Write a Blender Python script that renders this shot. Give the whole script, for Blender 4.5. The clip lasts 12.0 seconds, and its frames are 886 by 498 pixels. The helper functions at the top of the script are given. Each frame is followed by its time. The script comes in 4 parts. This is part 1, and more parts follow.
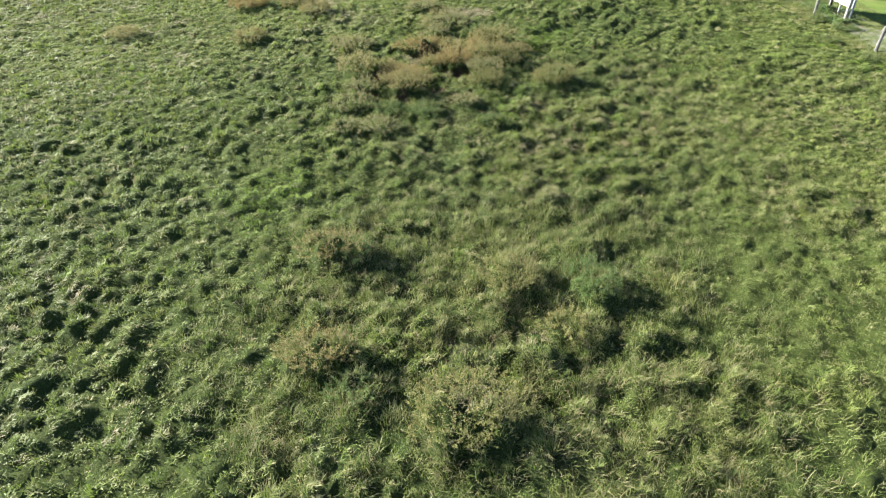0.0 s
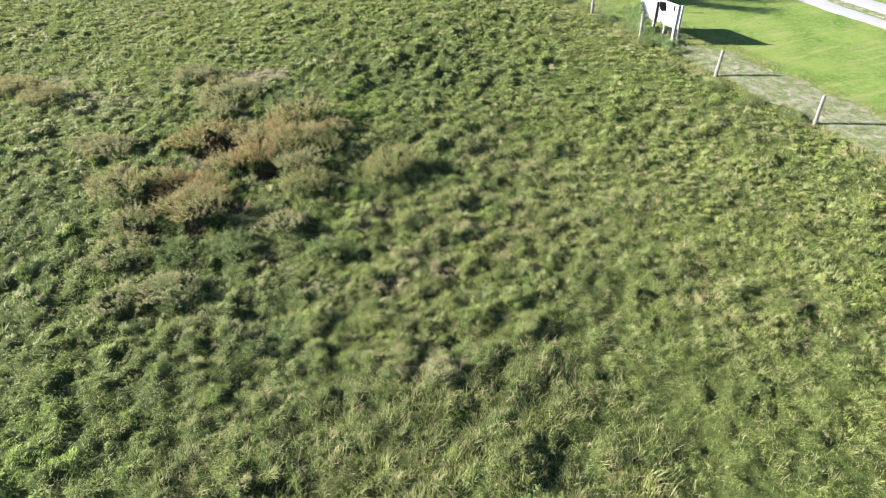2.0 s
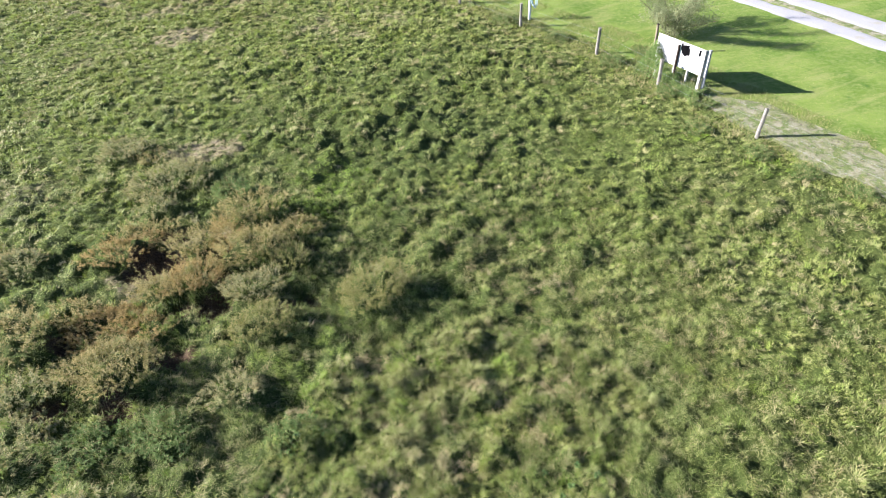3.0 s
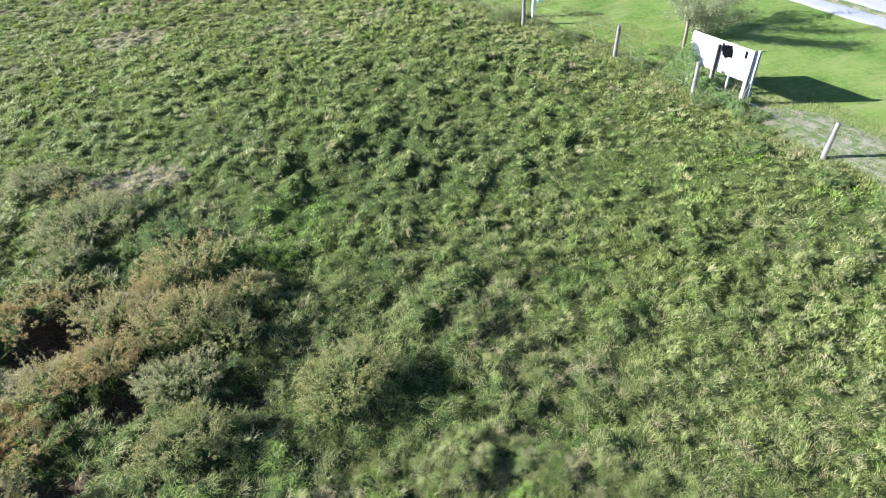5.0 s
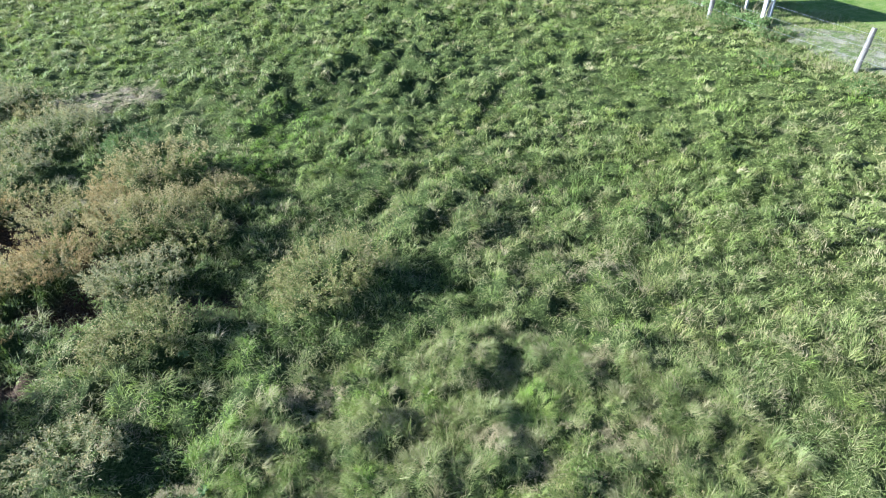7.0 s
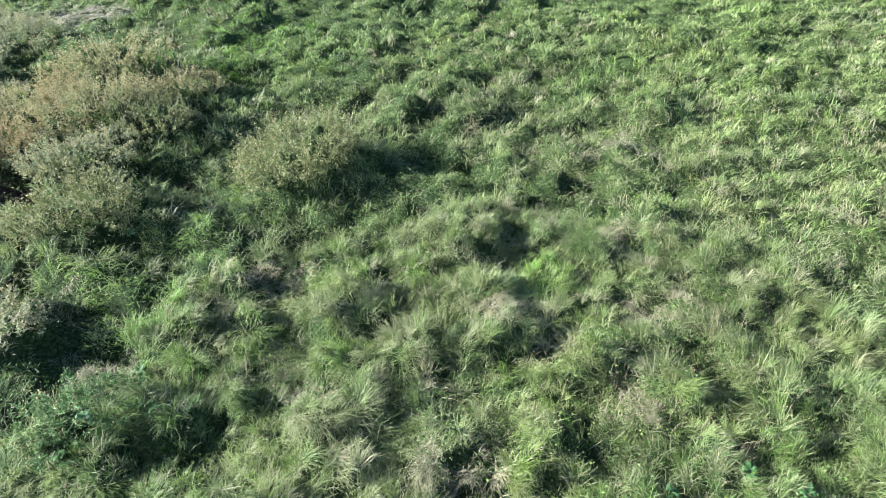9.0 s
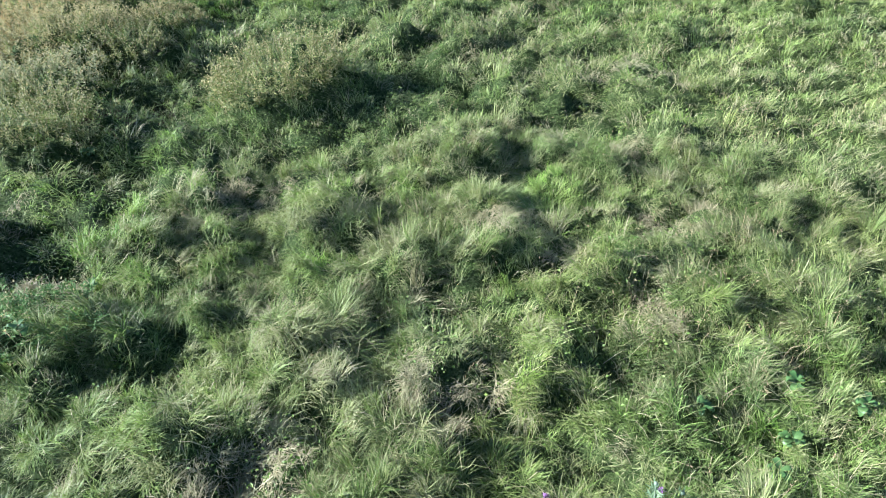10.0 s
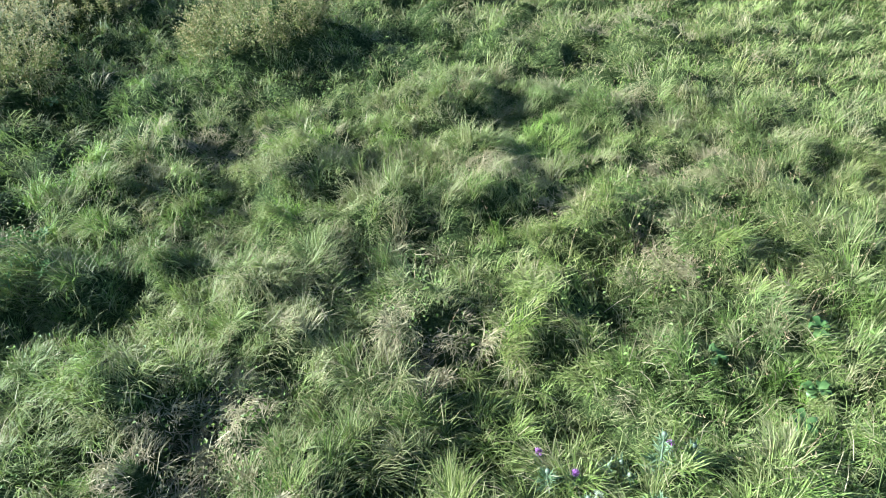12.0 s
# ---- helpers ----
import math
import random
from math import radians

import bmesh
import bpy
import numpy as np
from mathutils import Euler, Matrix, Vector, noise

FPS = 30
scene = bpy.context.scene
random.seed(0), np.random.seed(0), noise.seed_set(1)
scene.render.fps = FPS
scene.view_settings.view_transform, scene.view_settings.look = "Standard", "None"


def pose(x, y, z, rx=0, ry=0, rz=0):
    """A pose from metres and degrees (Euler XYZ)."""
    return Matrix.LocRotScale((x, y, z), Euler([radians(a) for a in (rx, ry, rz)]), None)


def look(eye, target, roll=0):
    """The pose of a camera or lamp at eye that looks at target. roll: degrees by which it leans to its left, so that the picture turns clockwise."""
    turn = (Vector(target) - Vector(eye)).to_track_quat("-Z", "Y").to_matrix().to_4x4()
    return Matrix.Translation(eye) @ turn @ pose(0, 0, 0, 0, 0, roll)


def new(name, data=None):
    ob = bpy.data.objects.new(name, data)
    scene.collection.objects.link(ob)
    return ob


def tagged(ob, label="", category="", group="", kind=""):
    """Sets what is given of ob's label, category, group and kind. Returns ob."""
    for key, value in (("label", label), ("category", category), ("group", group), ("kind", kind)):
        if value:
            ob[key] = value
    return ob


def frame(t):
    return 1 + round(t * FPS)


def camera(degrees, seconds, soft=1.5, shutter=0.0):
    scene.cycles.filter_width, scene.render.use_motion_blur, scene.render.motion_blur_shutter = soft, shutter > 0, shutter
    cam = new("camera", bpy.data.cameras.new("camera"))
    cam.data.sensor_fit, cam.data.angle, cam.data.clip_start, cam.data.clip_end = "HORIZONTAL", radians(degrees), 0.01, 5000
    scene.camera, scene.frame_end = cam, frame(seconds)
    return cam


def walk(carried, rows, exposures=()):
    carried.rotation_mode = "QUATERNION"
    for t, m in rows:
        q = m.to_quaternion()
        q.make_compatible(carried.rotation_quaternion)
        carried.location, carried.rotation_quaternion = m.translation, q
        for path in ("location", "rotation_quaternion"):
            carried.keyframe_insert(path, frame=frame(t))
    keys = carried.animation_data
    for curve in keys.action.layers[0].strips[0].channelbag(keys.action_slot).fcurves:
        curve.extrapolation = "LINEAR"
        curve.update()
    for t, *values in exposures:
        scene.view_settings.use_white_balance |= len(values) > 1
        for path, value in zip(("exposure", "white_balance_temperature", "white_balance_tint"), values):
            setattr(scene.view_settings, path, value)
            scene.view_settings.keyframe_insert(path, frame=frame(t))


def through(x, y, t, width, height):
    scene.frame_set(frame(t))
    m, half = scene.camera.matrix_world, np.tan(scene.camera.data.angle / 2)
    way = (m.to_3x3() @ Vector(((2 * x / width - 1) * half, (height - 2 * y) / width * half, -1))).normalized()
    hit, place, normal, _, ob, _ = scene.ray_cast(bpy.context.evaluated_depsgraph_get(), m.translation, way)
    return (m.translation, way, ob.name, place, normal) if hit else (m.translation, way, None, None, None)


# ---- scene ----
# ---------------------------------------------------------------- camera
cam = camera(70.7, 12.0, 1.0)
# seconds, place, yaw, pitch, roll
ROWS = [
    (0.0, 0.036, -0.016, 12.053, 2.74, -39.05, -4.00),
    (0.5, -0.020, 0.852, 12.081, 2.46, -39.17, -3.89),
    (1.0, -0.055, 2.628, 12.071, -2.04, -39.36, -3.73),
    (1.5, -0.040, 5.074, 12.021, -12.38, -39.87, -3.05),
    (2.0, 0.193, 7.973, 11.990, -17.65, -40.21, -2.72),
    (2.5, 0.826, 10.971, 11.904, -18.64, -40.22, -2.95),
    (3.0, 1.696, 13.977, 11.863, -20.57, -40.39, -3.07),
    (3.2, 2.041, 15.140, 11.870, -20.89, -40.40, -3.18),
    (3.5, 2.560, 16.420, 11.740, -21.25, -40.36, -3.15),
    (4.0, 3.000, 17.420, 11.350, -21.50, -40.28, -3.12),
    (4.5, 3.180, 17.830, 10.783, -21.58, -40.22, -3.08),
    (5.0, 3.235, 17.966, 10.063, -21.58, -40.18, -3.05),
    (5.5, 3.265, 17.972, 9.252, -21.52, -40.02, -3.15),
    (6.0, 3.233, 17.942, 8.559, -21.54, -40.04, -3.18),
    (6.5, 3.187, 17.899, 8.001, -21.53, -40.15, -3.19),
    (7.0, 3.138, 17.835, 7.483, -21.52, -40.02, -3.32),
    (7.5, 3.129, 17.803, 6.963, -21.50, -39.90, -3.46),
    (8.0, 3.125, 17.776, 6.417, -21.46, -39.82, -3.60),
    (8.5, 3.159, 17.736, 5.803, -21.42, -39.78, -3.66),
    (9.0, 3.102, 17.732, 5.154, -21.55, -39.77, -3.59),
    (9.5, 3.096, 17.744, 4.578, -21.53, -39.87, -3.65),
    (10.0, 3.122, 17.759, 3.959, -21.57, -39.99, -3.61),
    (10.5, 3.153, 17.769, 3.444, -21.58, -40.14, -3.62),
    (11.0, 3.168, 17.775, 3.352, -21.60, -40.40, -3.62),
    (11.5, 3.185, 17.783, 3.352, -21.52, -40.46, -3.62),
    (12.0, 3.248, 17.823, 3.339, -21.53, -40.50, -3.66),
]


def flown(x, y, z, yaw, pitch, roll):
    a, b = radians(yaw), radians(pitch)
    way = Vector((-math.sin(a) * math.cos(b), math.cos(a) * math.cos(b), math.sin(b)))
    return look((x, y, z), Vector((x, y, z)) + way, roll)


EXPOSURES = [(0.0, 2.11, 6060, 11), (1.0, 2.30, 5960, 16), (3.0, 2.22, 5960, 18), (5.0, 2.17, 5420, 14), (9.5, 2.38, 5020, 12), (12.0, 2.34, 5060, 7)]
walk(cam, [(r[0], flown(*r[1:])) for r in ROWS], EXPOSURES)

# ---------------------------------------------------------------- light
SUN_HEIGHT, SUN_WAY = 22.5, -24.5      # degrees over the horizon; heading of the shadows from +x
world = bpy.data.worlds.new("sky")
scene.world = world
world.use_nodes = True
wn = world.node_tree
sky = wn.nodes.new("ShaderNodeTexSky")
sky.sky_type = "NISHITA"
sky.sun_disc = False
sky.air_density, sky.dust_density = 0.7, 0.2         # clear dry air
sky.sun_elevation = radians(SUN_HEIGHT)
sky.sun_rotation = radians(90 - (SUN_WAY + 180))
wn.links.new(sky.outputs[0], wn.nodes["Background"].inputs[0])
wn.nodes["Background"].inputs[1].default_value = 0.05
sun_data = bpy.data.lights.new("sun", "SUN")
sun_data.energy, sun_data.angle, sun_data.color = 5.0, radians(0.55), (1.0, 0.94, 0.84)
sun = new("sun", sun_data)
sun.matrix_world = look((0, 0, 40), Vector((0, 0, 40)) + Vector((math.cos(radians(SUN_WAY)) * math.cos(radians(SUN_HEIGHT)),
                        math.sin(radians(SUN_WAY)) * math.cos(radians(SUN_HEIGHT)), -math.sin(radians(SUN_HEIGHT)))))

# ---------------------------------------------------------------- materials


class Nodes:
    """A short way to write a node material."""

    def __init__(self, name):
        self.mat = bpy.data.materials.new(name)
        self.mat.use_nodes = True
        self.tree = self.mat.node_tree
        self.tree.nodes.clear()
        self.out = self.tree.nodes.new("ShaderNodeOutputMaterial")

    def add(self, kind, **sockets):
        n = self.tree.nodes.new(kind)
        for key, value in sockets.items():
            self.put(n.inputs[key.replace("_", " ")], value)
        return n

    def put(self, socket, value):
        if hasattr(value, "links"):
            self.tree.links.new(value, socket)
        else:
            if socket.type == "RGBA" and len(value) == 3:
                value = (*value, 1)
            socket.default_value = value

    def place(self, scale=1.0, rough_axes=(1, 1, 1)):
        g = self.add("ShaderNodeNewGeometry")
        m = self.add("ShaderNodeMapping")
        m.inputs["Scale"].default_value = [scale * a for a in rough_axes]
        self.tree.links.new(g.outputs["Position"], m.inputs["Vector"])
        return m.outputs[0]

    def noise(self, scale, detail=4.0, rough=0.6, vector=None):
        n = self.add("ShaderNodeTexNoise", Scale=scale, Detail=detail, Roughness=rough)
        self.put(n.inputs["Vector"], vector or self.place())
        return n.outputs["Fac"]

    def ramp(self, fac, low, high):
        n = self.add("ShaderNodeMapRange", Value=fac)
        n.inputs["From Min"].default_value, n.inputs["From Max"].default_value = low, high
        n.clamp = True
        return n.outputs[0]

    def mix(self, fac, a, b, blend="MIX"):
        n = self.tree.nodes.new("ShaderNodeMix")
        n.data_type, n.blend_type = "RGBA", blend
        for socket, value in ((n.inputs[0], fac), (n.inputs[6], a), (n.inputs[7], b)):
            self.put(socket, value)
        return n.outputs[2]

    def math(self, op, a, b):
        n = self.tree.nodes.new("ShaderNodeMath")
        n.operation, n.use_clamp = op, True
        self.put(n.inputs[0], a)
        self.put(n.inputs[1], b)
        return n.outputs[0]

    def attr(self, name):
        n = self.tree.nodes.new("ShaderNodeAttribute")
        n.attribute_name = name
        return n.outputs["Fac"]

    def bump(self, height, strength, distance):
        return self.add("ShaderNodeBump", Height=height, Strength=strength, Distance=distance).outputs[0]

    def solid(self, colour, rough=0.8, normal=None, gloss=0.3, metal=0.0):
        b = self.add("ShaderNodeBsdfPrincipled", Base_Color=colour, Roughness=rough, Metallic=metal)
        b.inputs["Specular IOR Level"].default_value = gloss
        if normal:
            self.put(b.inputs["Normal"], normal)
        self.tree.links.new(b.outputs[0], self.out.inputs[0])
        return self.mat

    def leafy(self, colour, through, share=0.35, rough=0.55, gloss=0.3):
        b = self.add("ShaderNodeBsdfPrincipled", Base_Color=colour, Roughness=rough)
        b.inputs["Specular IOR Level"].default_value = gloss
        t = self.add("ShaderNodeBsdfTranslucent", Color=through)
        m = self.add("ShaderNodeMixShader", Fac=share)
        self.tree.links.new(b.outputs[0], m.inputs[1])
        self.tree.links.new(t.outputs[0], m.inputs[2])
        self.tree.links.new(m.outputs[0], self.out.inputs[0])
        return self.mat


def grass_material():
    """Meadow blades: three greens by blade and by patch, straw where the blade is dry."""
    k = Nodes("meadow_grass")
    tone, dry = k.attr("tone"), k.attr("dry")
    patch = k.ramp(k.noise(0.33, 3.0), 0.36, 0.64)
    fine = k.ramp(k.noise(1.7, 3.0), 0.35, 0.65)
    deep = k.mix(patch, (0.050, 0.088, 0.012), (0.072, 0.104, 0.022))
    light = k.mix(fine, (0.195, 0.258, 0.050), (0.250, 0.287, 0.086))
    green = k.mix(tone, deep, light)
    lime = k.math("MULTIPLY", k.ramp(k.noise(0.62, 4.0, 0.65), 0.50, 0.66), 0.55)
    cool = k.math("MULTIPLY", k.ramp(k.noise(0.81, 4.0, 0.65), 0.52, 0.68), 0.50)
    green = k.mix(lime, green, k.mix(tone, (0.078, 0.108, 0.010), (0.270, 0.305, 0.050)))
    green = k.mix(cool, green, k.mix(tone, (0.042, 0.092, 0.022), (0.175, 0.258, 0.088)))
    green = k.mix(k.attr("lush"), green, k.mix(tone, (0.078, 0.170, 0.006), (0.215, 0.360, 0.018)))
    colour = k.mix(dry, green, k.mix(tone, (0.27, 0.21, 0.110), (0.41, 0.35, 0.195)))
    clear = k.mix(dry, k.mix(tone, (0.10, 0.21, 0.015), (0.27, 0.36, 0.06)), (0.40, 0.34, 0.19))
    return k.leafy(colour, clear, 0.25, 0.57, 0.20)


def weed_material(name, low, high, dead, share=0.28):
    """Leaves or seed heads of rank weeds, from one colour to another, some dead."""
    k = Nodes(name)
    tone, dry = k.attr("tone"), k.attr("dry")
    colour = k.mix(dry, k.mix(tone, low, high), dead)
    return k.leafy(colour, colour, share, 0.65, 0.2)


def soil_material():
    """Thatch and dark soil under the sward; brown earth in the hollows is darkened to stand for shade."""
    k = Nodes("thatch_and_soil")
    a, b = k.noise(0.9, 5.0), k.noise(26.0, 6.0, 0.75)
    green = k.mix(k.ramp(a, 0.35, 0.65), (0.045, 0.076, 0.016), (0.075, 0.104, 0.028))
    colour = k.mix(k.ramp(b, 0.36, 0.50), (0.018, 0.028, 0.008), k.mix(k.ramp(b, 0.50, 0.64), green, (0.13, 0.15, 0.055)))
    clump = k.noise(8.0, 5.0, 0.7)
    turf = k.mix(k.ramp(clump, 0.36, 0.66), (0.048, 0.074, 0.015), k.mix(k.ramp(b, 0.34, 0.64), (0.095, 0.125, 0.028), (0.215, 0.240, 0.070)))
    colour = k.mix(k.attr("turf"), colour, turf)
    litter = k.math("MULTIPLY", k.attr("bare"), k.ramp(k.noise(3.0, 6.0, 0.75), 0.42, 0.58))
    colour = k.mix(litter, colour, k.mix(k.ramp(b, 0.40, 0.62), (0.17, 0.135, 0.080), (0.42, 0.36, 0.25)))
    colour = k.mix(k.attr("earth_shade"), colour, k.mix(k.ramp(b, 0.40, 0.62), (0.050, 0.034, 0.022), (0.150, 0.105, 0.062)))
    return k.solid(colour, 0.95, k.bump(k.math("MULTIPLY", b, k.noise(40.0, 3.0, 0.7)), 1.0, 0.16), 0.1)


def bare_material():
    """Dry trodden soil with straw litter."""
    k = Nodes("dry_soil")
    a, b = k.noise(1.6, 5.0), k.noise(24.0, 6.0, 0.7)
    colour = k.mix(k.ramp(a, 0.35, 0.65), (0.30, 0.275, 0.200), (0.185, 0.180, 0.110))
    colour = k.mix(k.ramp(b, 0.48, 0.72), colour, (0.42, 0.40, 0.31))
    colour = k.mix(k.ramp(k.noise(2.6, 6.0, 0.75), 0.42, 0.56), colour, k.mix(k.ramp(b, 0.4, 0.6), (0.080, 0.115, 0.030), (0.19, 0.225, 0.085)))
    clod = k.noise(7.0, 5.0, 0.7)
    colour = k.mix(k.ramp(clod, 0.56, 0.68), colour, (0.11, 0.095, 0.062))
    return k.solid(colour, 0.95, k.bump(k.math("MULTIPLY", b, clod), 1.0, 0.10), 0.1)


def lawn_material():
    k = Nodes("mown_lawn")
    a, b, c = k.noise(0.4, 6.0, 0.68), k.noise(5.0, 6.0, 0.72), k.noise(45.0, 3.0, 0.7)
    streak = k.noise(0.5, 5.0, 0.7, k.place(1.0, (0.55, 2.6, 1)))
    colour = k.mix(k.ramp(a, 0.36, 0.64), (0.080, 0.148, 0.014), (0.210, 0.275, 0.055))
    colour = k.mix(k.ramp(b, 0.46, 0.70), colour, (0.235, 0.272, 0.085))
    colour = k.mix(k.ramp(streak, 0.50, 0.72), colour, (0.290, 0.290, 0.110))
    colour = k.mix(k.ramp(k.noise(1.3, 6.0, 0.7), 0.58, 0.70), colour, (0.070, 0.135, 0.022))
    colour = k.mix(k.ramp(c, 0.30, 0.75), k.mix(0.5, colour, (0.045, 0.09, 0.012)), colour)
    return k.solid(colour, 0.9, k.bump(c, 0.7, 0.03), 0.15)


def gravel_material():
    k = Nodes("pale_gravel")
    a, b = k.noise(1.1, 4.0), k.noise(30.0, 5.0, 0.75)
    colour = k.mix(k.ramp(b, 0.35, 0.7), (0.25, 0.25, 0.255), (0.38, 0.38, 0.385))
    colour = k.mix(k.ramp(a, 0.55, 0.75), colour, (0.28, 0.26, 0.19))
    return k.solid(colour, 0.95, k.bump(b, 0.7, 0.02), 0.2)


def wood_material(name, low, high):
    """Weathered upright timber, grain along z."""
    k = Nodes(name)
    grain = k.noise(6.0, 5.0, 0.65, k.place(1.0, (9, 9, 0.7)))
    patch = k.noise(3.0, 3.0)
    colour = k.mix(k.ramp(grain, 0.35, 0.68), low, high)
    colour = k.mix(k.ramp(patch, 0.58, 0.75), colour, [c * 0.6 for c in low])
    return k.solid(colour, 0.85, k.bump(grain, 0.6, 0.006), 0.2)


def board_material():
    k = Nodes("white_painted_plywood")
    a, b = k.noise(2.2, 5.0), k.noise(26.0, 4.0)
    colour = k.mix(k.ramp(a, 0.50, 0.78), (0.50, 0.50, 0.50), (0.36, 0.35, 0.33))
    return k.solid(colour, 0.6, k.bump(b, 0.15, 0.003), 0.35)


def plain(name, colour, rough=0.7, metal=0.0, spread=0.25, gloss=0.35):
    k = Nodes(name)
    colour = k.mix(k.ramp(k.noise(12.0, 4.0), 0.35, 0.7), colour, [c * (1 - spread) for c in colour])
    return k.solid(colour, rough, None, gloss, metal)


GRASS, SOIL, BARE, LAWN, GRAVEL = grass_material(), soil_material(), bare_material(), lawn_material(), gravel_material()
POST_WOOD = wood_material("weathered_post_wood", (0.12, 0.112, 0.098), (0.25, 0.237, 0.208))
DARK_WOOD = wood_material("dark_brown_shaded_timber", (0.018, 0.013, 0.010), (0.050, 0.036, 0.028))
PALE_WOOD = wood_material("white_painted_timber", (0.26, 0.25, 0.23), (0.46, 0.45, 0.42))
PINK_WOOD = wood_material("sunlit_pinkish_timber", (0.095, 0.068, 0.064), (0.17, 0.130, 0.124))
BOARD = board_material()
BLACK = plain("black_paint", (0.006, 0.006, 0.007), 0.9, 0.0, 0.25, 0.04)
GREY = plain("grey_paint_and_shade", (0.30, 0.31, 0.33), 0.6)
WIRE = plain("galvanised_wire", (0.42, 0.43, 0.44), 0.45, 0.8)
WHITE_METAL = plain("white_enamel", (0.74, 0.75, 0.76), 0.4)
HOSE = plain("pale_blue_hose", (0.42, 0.56, 0.66), 0.45)
LEAF = weed_material("green_weed_leaf", (0.080, 0.150, 0.034), (0.200, 0.275, 0.085), (0.30, 0.25, 0.13))
OLIVELEAF = weed_material("olive_weed_leaf", (0.100, 0.132, 0.028), (0.292, 0.292, 0.088), (0.37, 0.31, 0.14), 0.25)
GREYLEAF = weed_material("grey_green_weed_leaf", (0.120, 0.150, 0.050), (0.330, 0.345, 0.150), (0.40, 0.36, 0.20), 0.25)
DRYLEAF = weed_material("half_dead_weed_leaf", (0.090, 0.115, 0.026), (0.330, 0.312, 0.105), (0.43, 0.340, 0.150), 0.25)
RUSTLEAF = weed_material("russet_weed_leaf", (0.120, 0.112, 0.030), (0.350, 0.295, 0.098), (0.45, 0.325, 0.135), 0.25)
SEED = weed_material("tan_seed_head", (0.310, 0.270, 0.105), (0.480, 0.410, 0.185), (0.40, 0.32, 0.140), 0.35)
RUST = weed_material("russet_seed_head", (0.310, 0.226, 0.088), (0.480, 0.370, 0.158), (0.36, 0.230, 0.090), 0.35)
STEM = weed_material("dry_stem", (0.200, 0.205, 0.090), (0.400, 0.360, 0.200), (0.36, 0.26, 0.13), 0.35)
THISTLE = weed_material("thistle_leaf", (0.095, 0.155, 0.062), (0.190, 0.255, 0.125), (0.32, 0.31, 0.19), 0.2)
PURPLE = weed_material("purple_thistle_flower", (0.36, 0.14, 0.37), (0.52, 0.28, 0.53), (0.5, 0.32, 0.5), 0.3)
DOWN = weed_material("white_thistle_down", (0.70, 0.69, 0.64), (0.82, 0.81, 0.77), (0.6, 0.57, 0.5), 0.4)
SHRUB = weed_material("shrub_leaf", (0.115, 0.150, 0.060), (0.310, 0.330, 0.180), (0.28, 0.24, 0.12), 0.32)
BARK = wood_material("shrub_bark", (0.09, 0.07, 0.05), (0.20, 0.16, 0.12))

# ---------------------------------------------------------------- tools
rng = np.random.default_rng(11)


def lattice(ix, iy, seed):
    h = (ix.astype(np.int64) * 374761393 + iy.astype(np.int64) * 668265263 + seed * 1442695041) & 0xFFFFFFFF
    h = ((h ^ (h >> 13)) * 1274126177) & 0xFFFFFFFF
    return ((h ^ (h >> 16)) & 0xFFFF) / 65535.0


def field(x, y, size, seed):
    """Smooth value noise, 0 to 1, with lumps of that size in metres."""
    u, v = np.asarray(x) / size, np.asarray(y) / size
    i, j = np.floor(u), np.floor(v)
    f, g = u - i, v - j
    f, g = f * f * (3 - 2 * f), g * g * (3 - 2 * g)
    i, j = i.astype(np.int64), j.astype(np.int64)
    a = lattice(i, j, seed) * (1 - f) + lattice(i + 1, j, seed) * f
    b = lattice(i, j + 1, seed) * (1 - f) + lattice(i + 1, j + 1, seed) * f
    return a * (1 - g) + b * g


def smooth(v, low, high):
    s = np.clip((v - low) / (high - low), 0, 1)
    return s * s * (3 - 2 * s)


def tri_mesh(name, v, tris, material, attrs=None, shade=False):
    """A mesh of triangles from arrays."""
    me = bpy.data.meshes.new(name)
    v, tris = np.asarray(v, np.float32), np.asarray(tris, np.int32)
    n = len(tris)
    me.vertices.add(len(v))
    me.vertices.foreach_set("co", v.ravel())
    me.loops.add(3 * n)
    me.loops.foreach_set("vertex_index", tris.ravel())
    me.polygons.add(n)
    me.polygons.foreach_set("loop_start", np.arange(0, 3 * n, 3, dtype=np.int32))
    me.polygons.foreach_set("use_smooth", np.full(n, shade))
    for key, value in (attrs or {}).items():
        me.attributes.new(key, "FLOAT", "POINT").data.foreach_set("value", np.asarray(value, np.float32))
    me.update()
    me.materials.append(material)
    return me


def under(name, mesh, parent=None, label=""):
    ob = new(name, mesh)
    ob.parent = parent
    if label:
        tagged(ob, label)
    return ob


def part(name, bm, material, parent, label=""):
    """Links a bmesh as one mesh object under a thing or a part."""
    me = bpy.data.meshes.new(name)
    bm.to_mesh(me)
    bm.free()
    me.materials.append(material)
    return under(name, me, parent, label)


def thing(name, m, label, category, group=""):
    ob = new(name)
    ob.empty_display_size = 0.2
    ob.matrix_basis = m
    return tagged(ob, label, category, group)


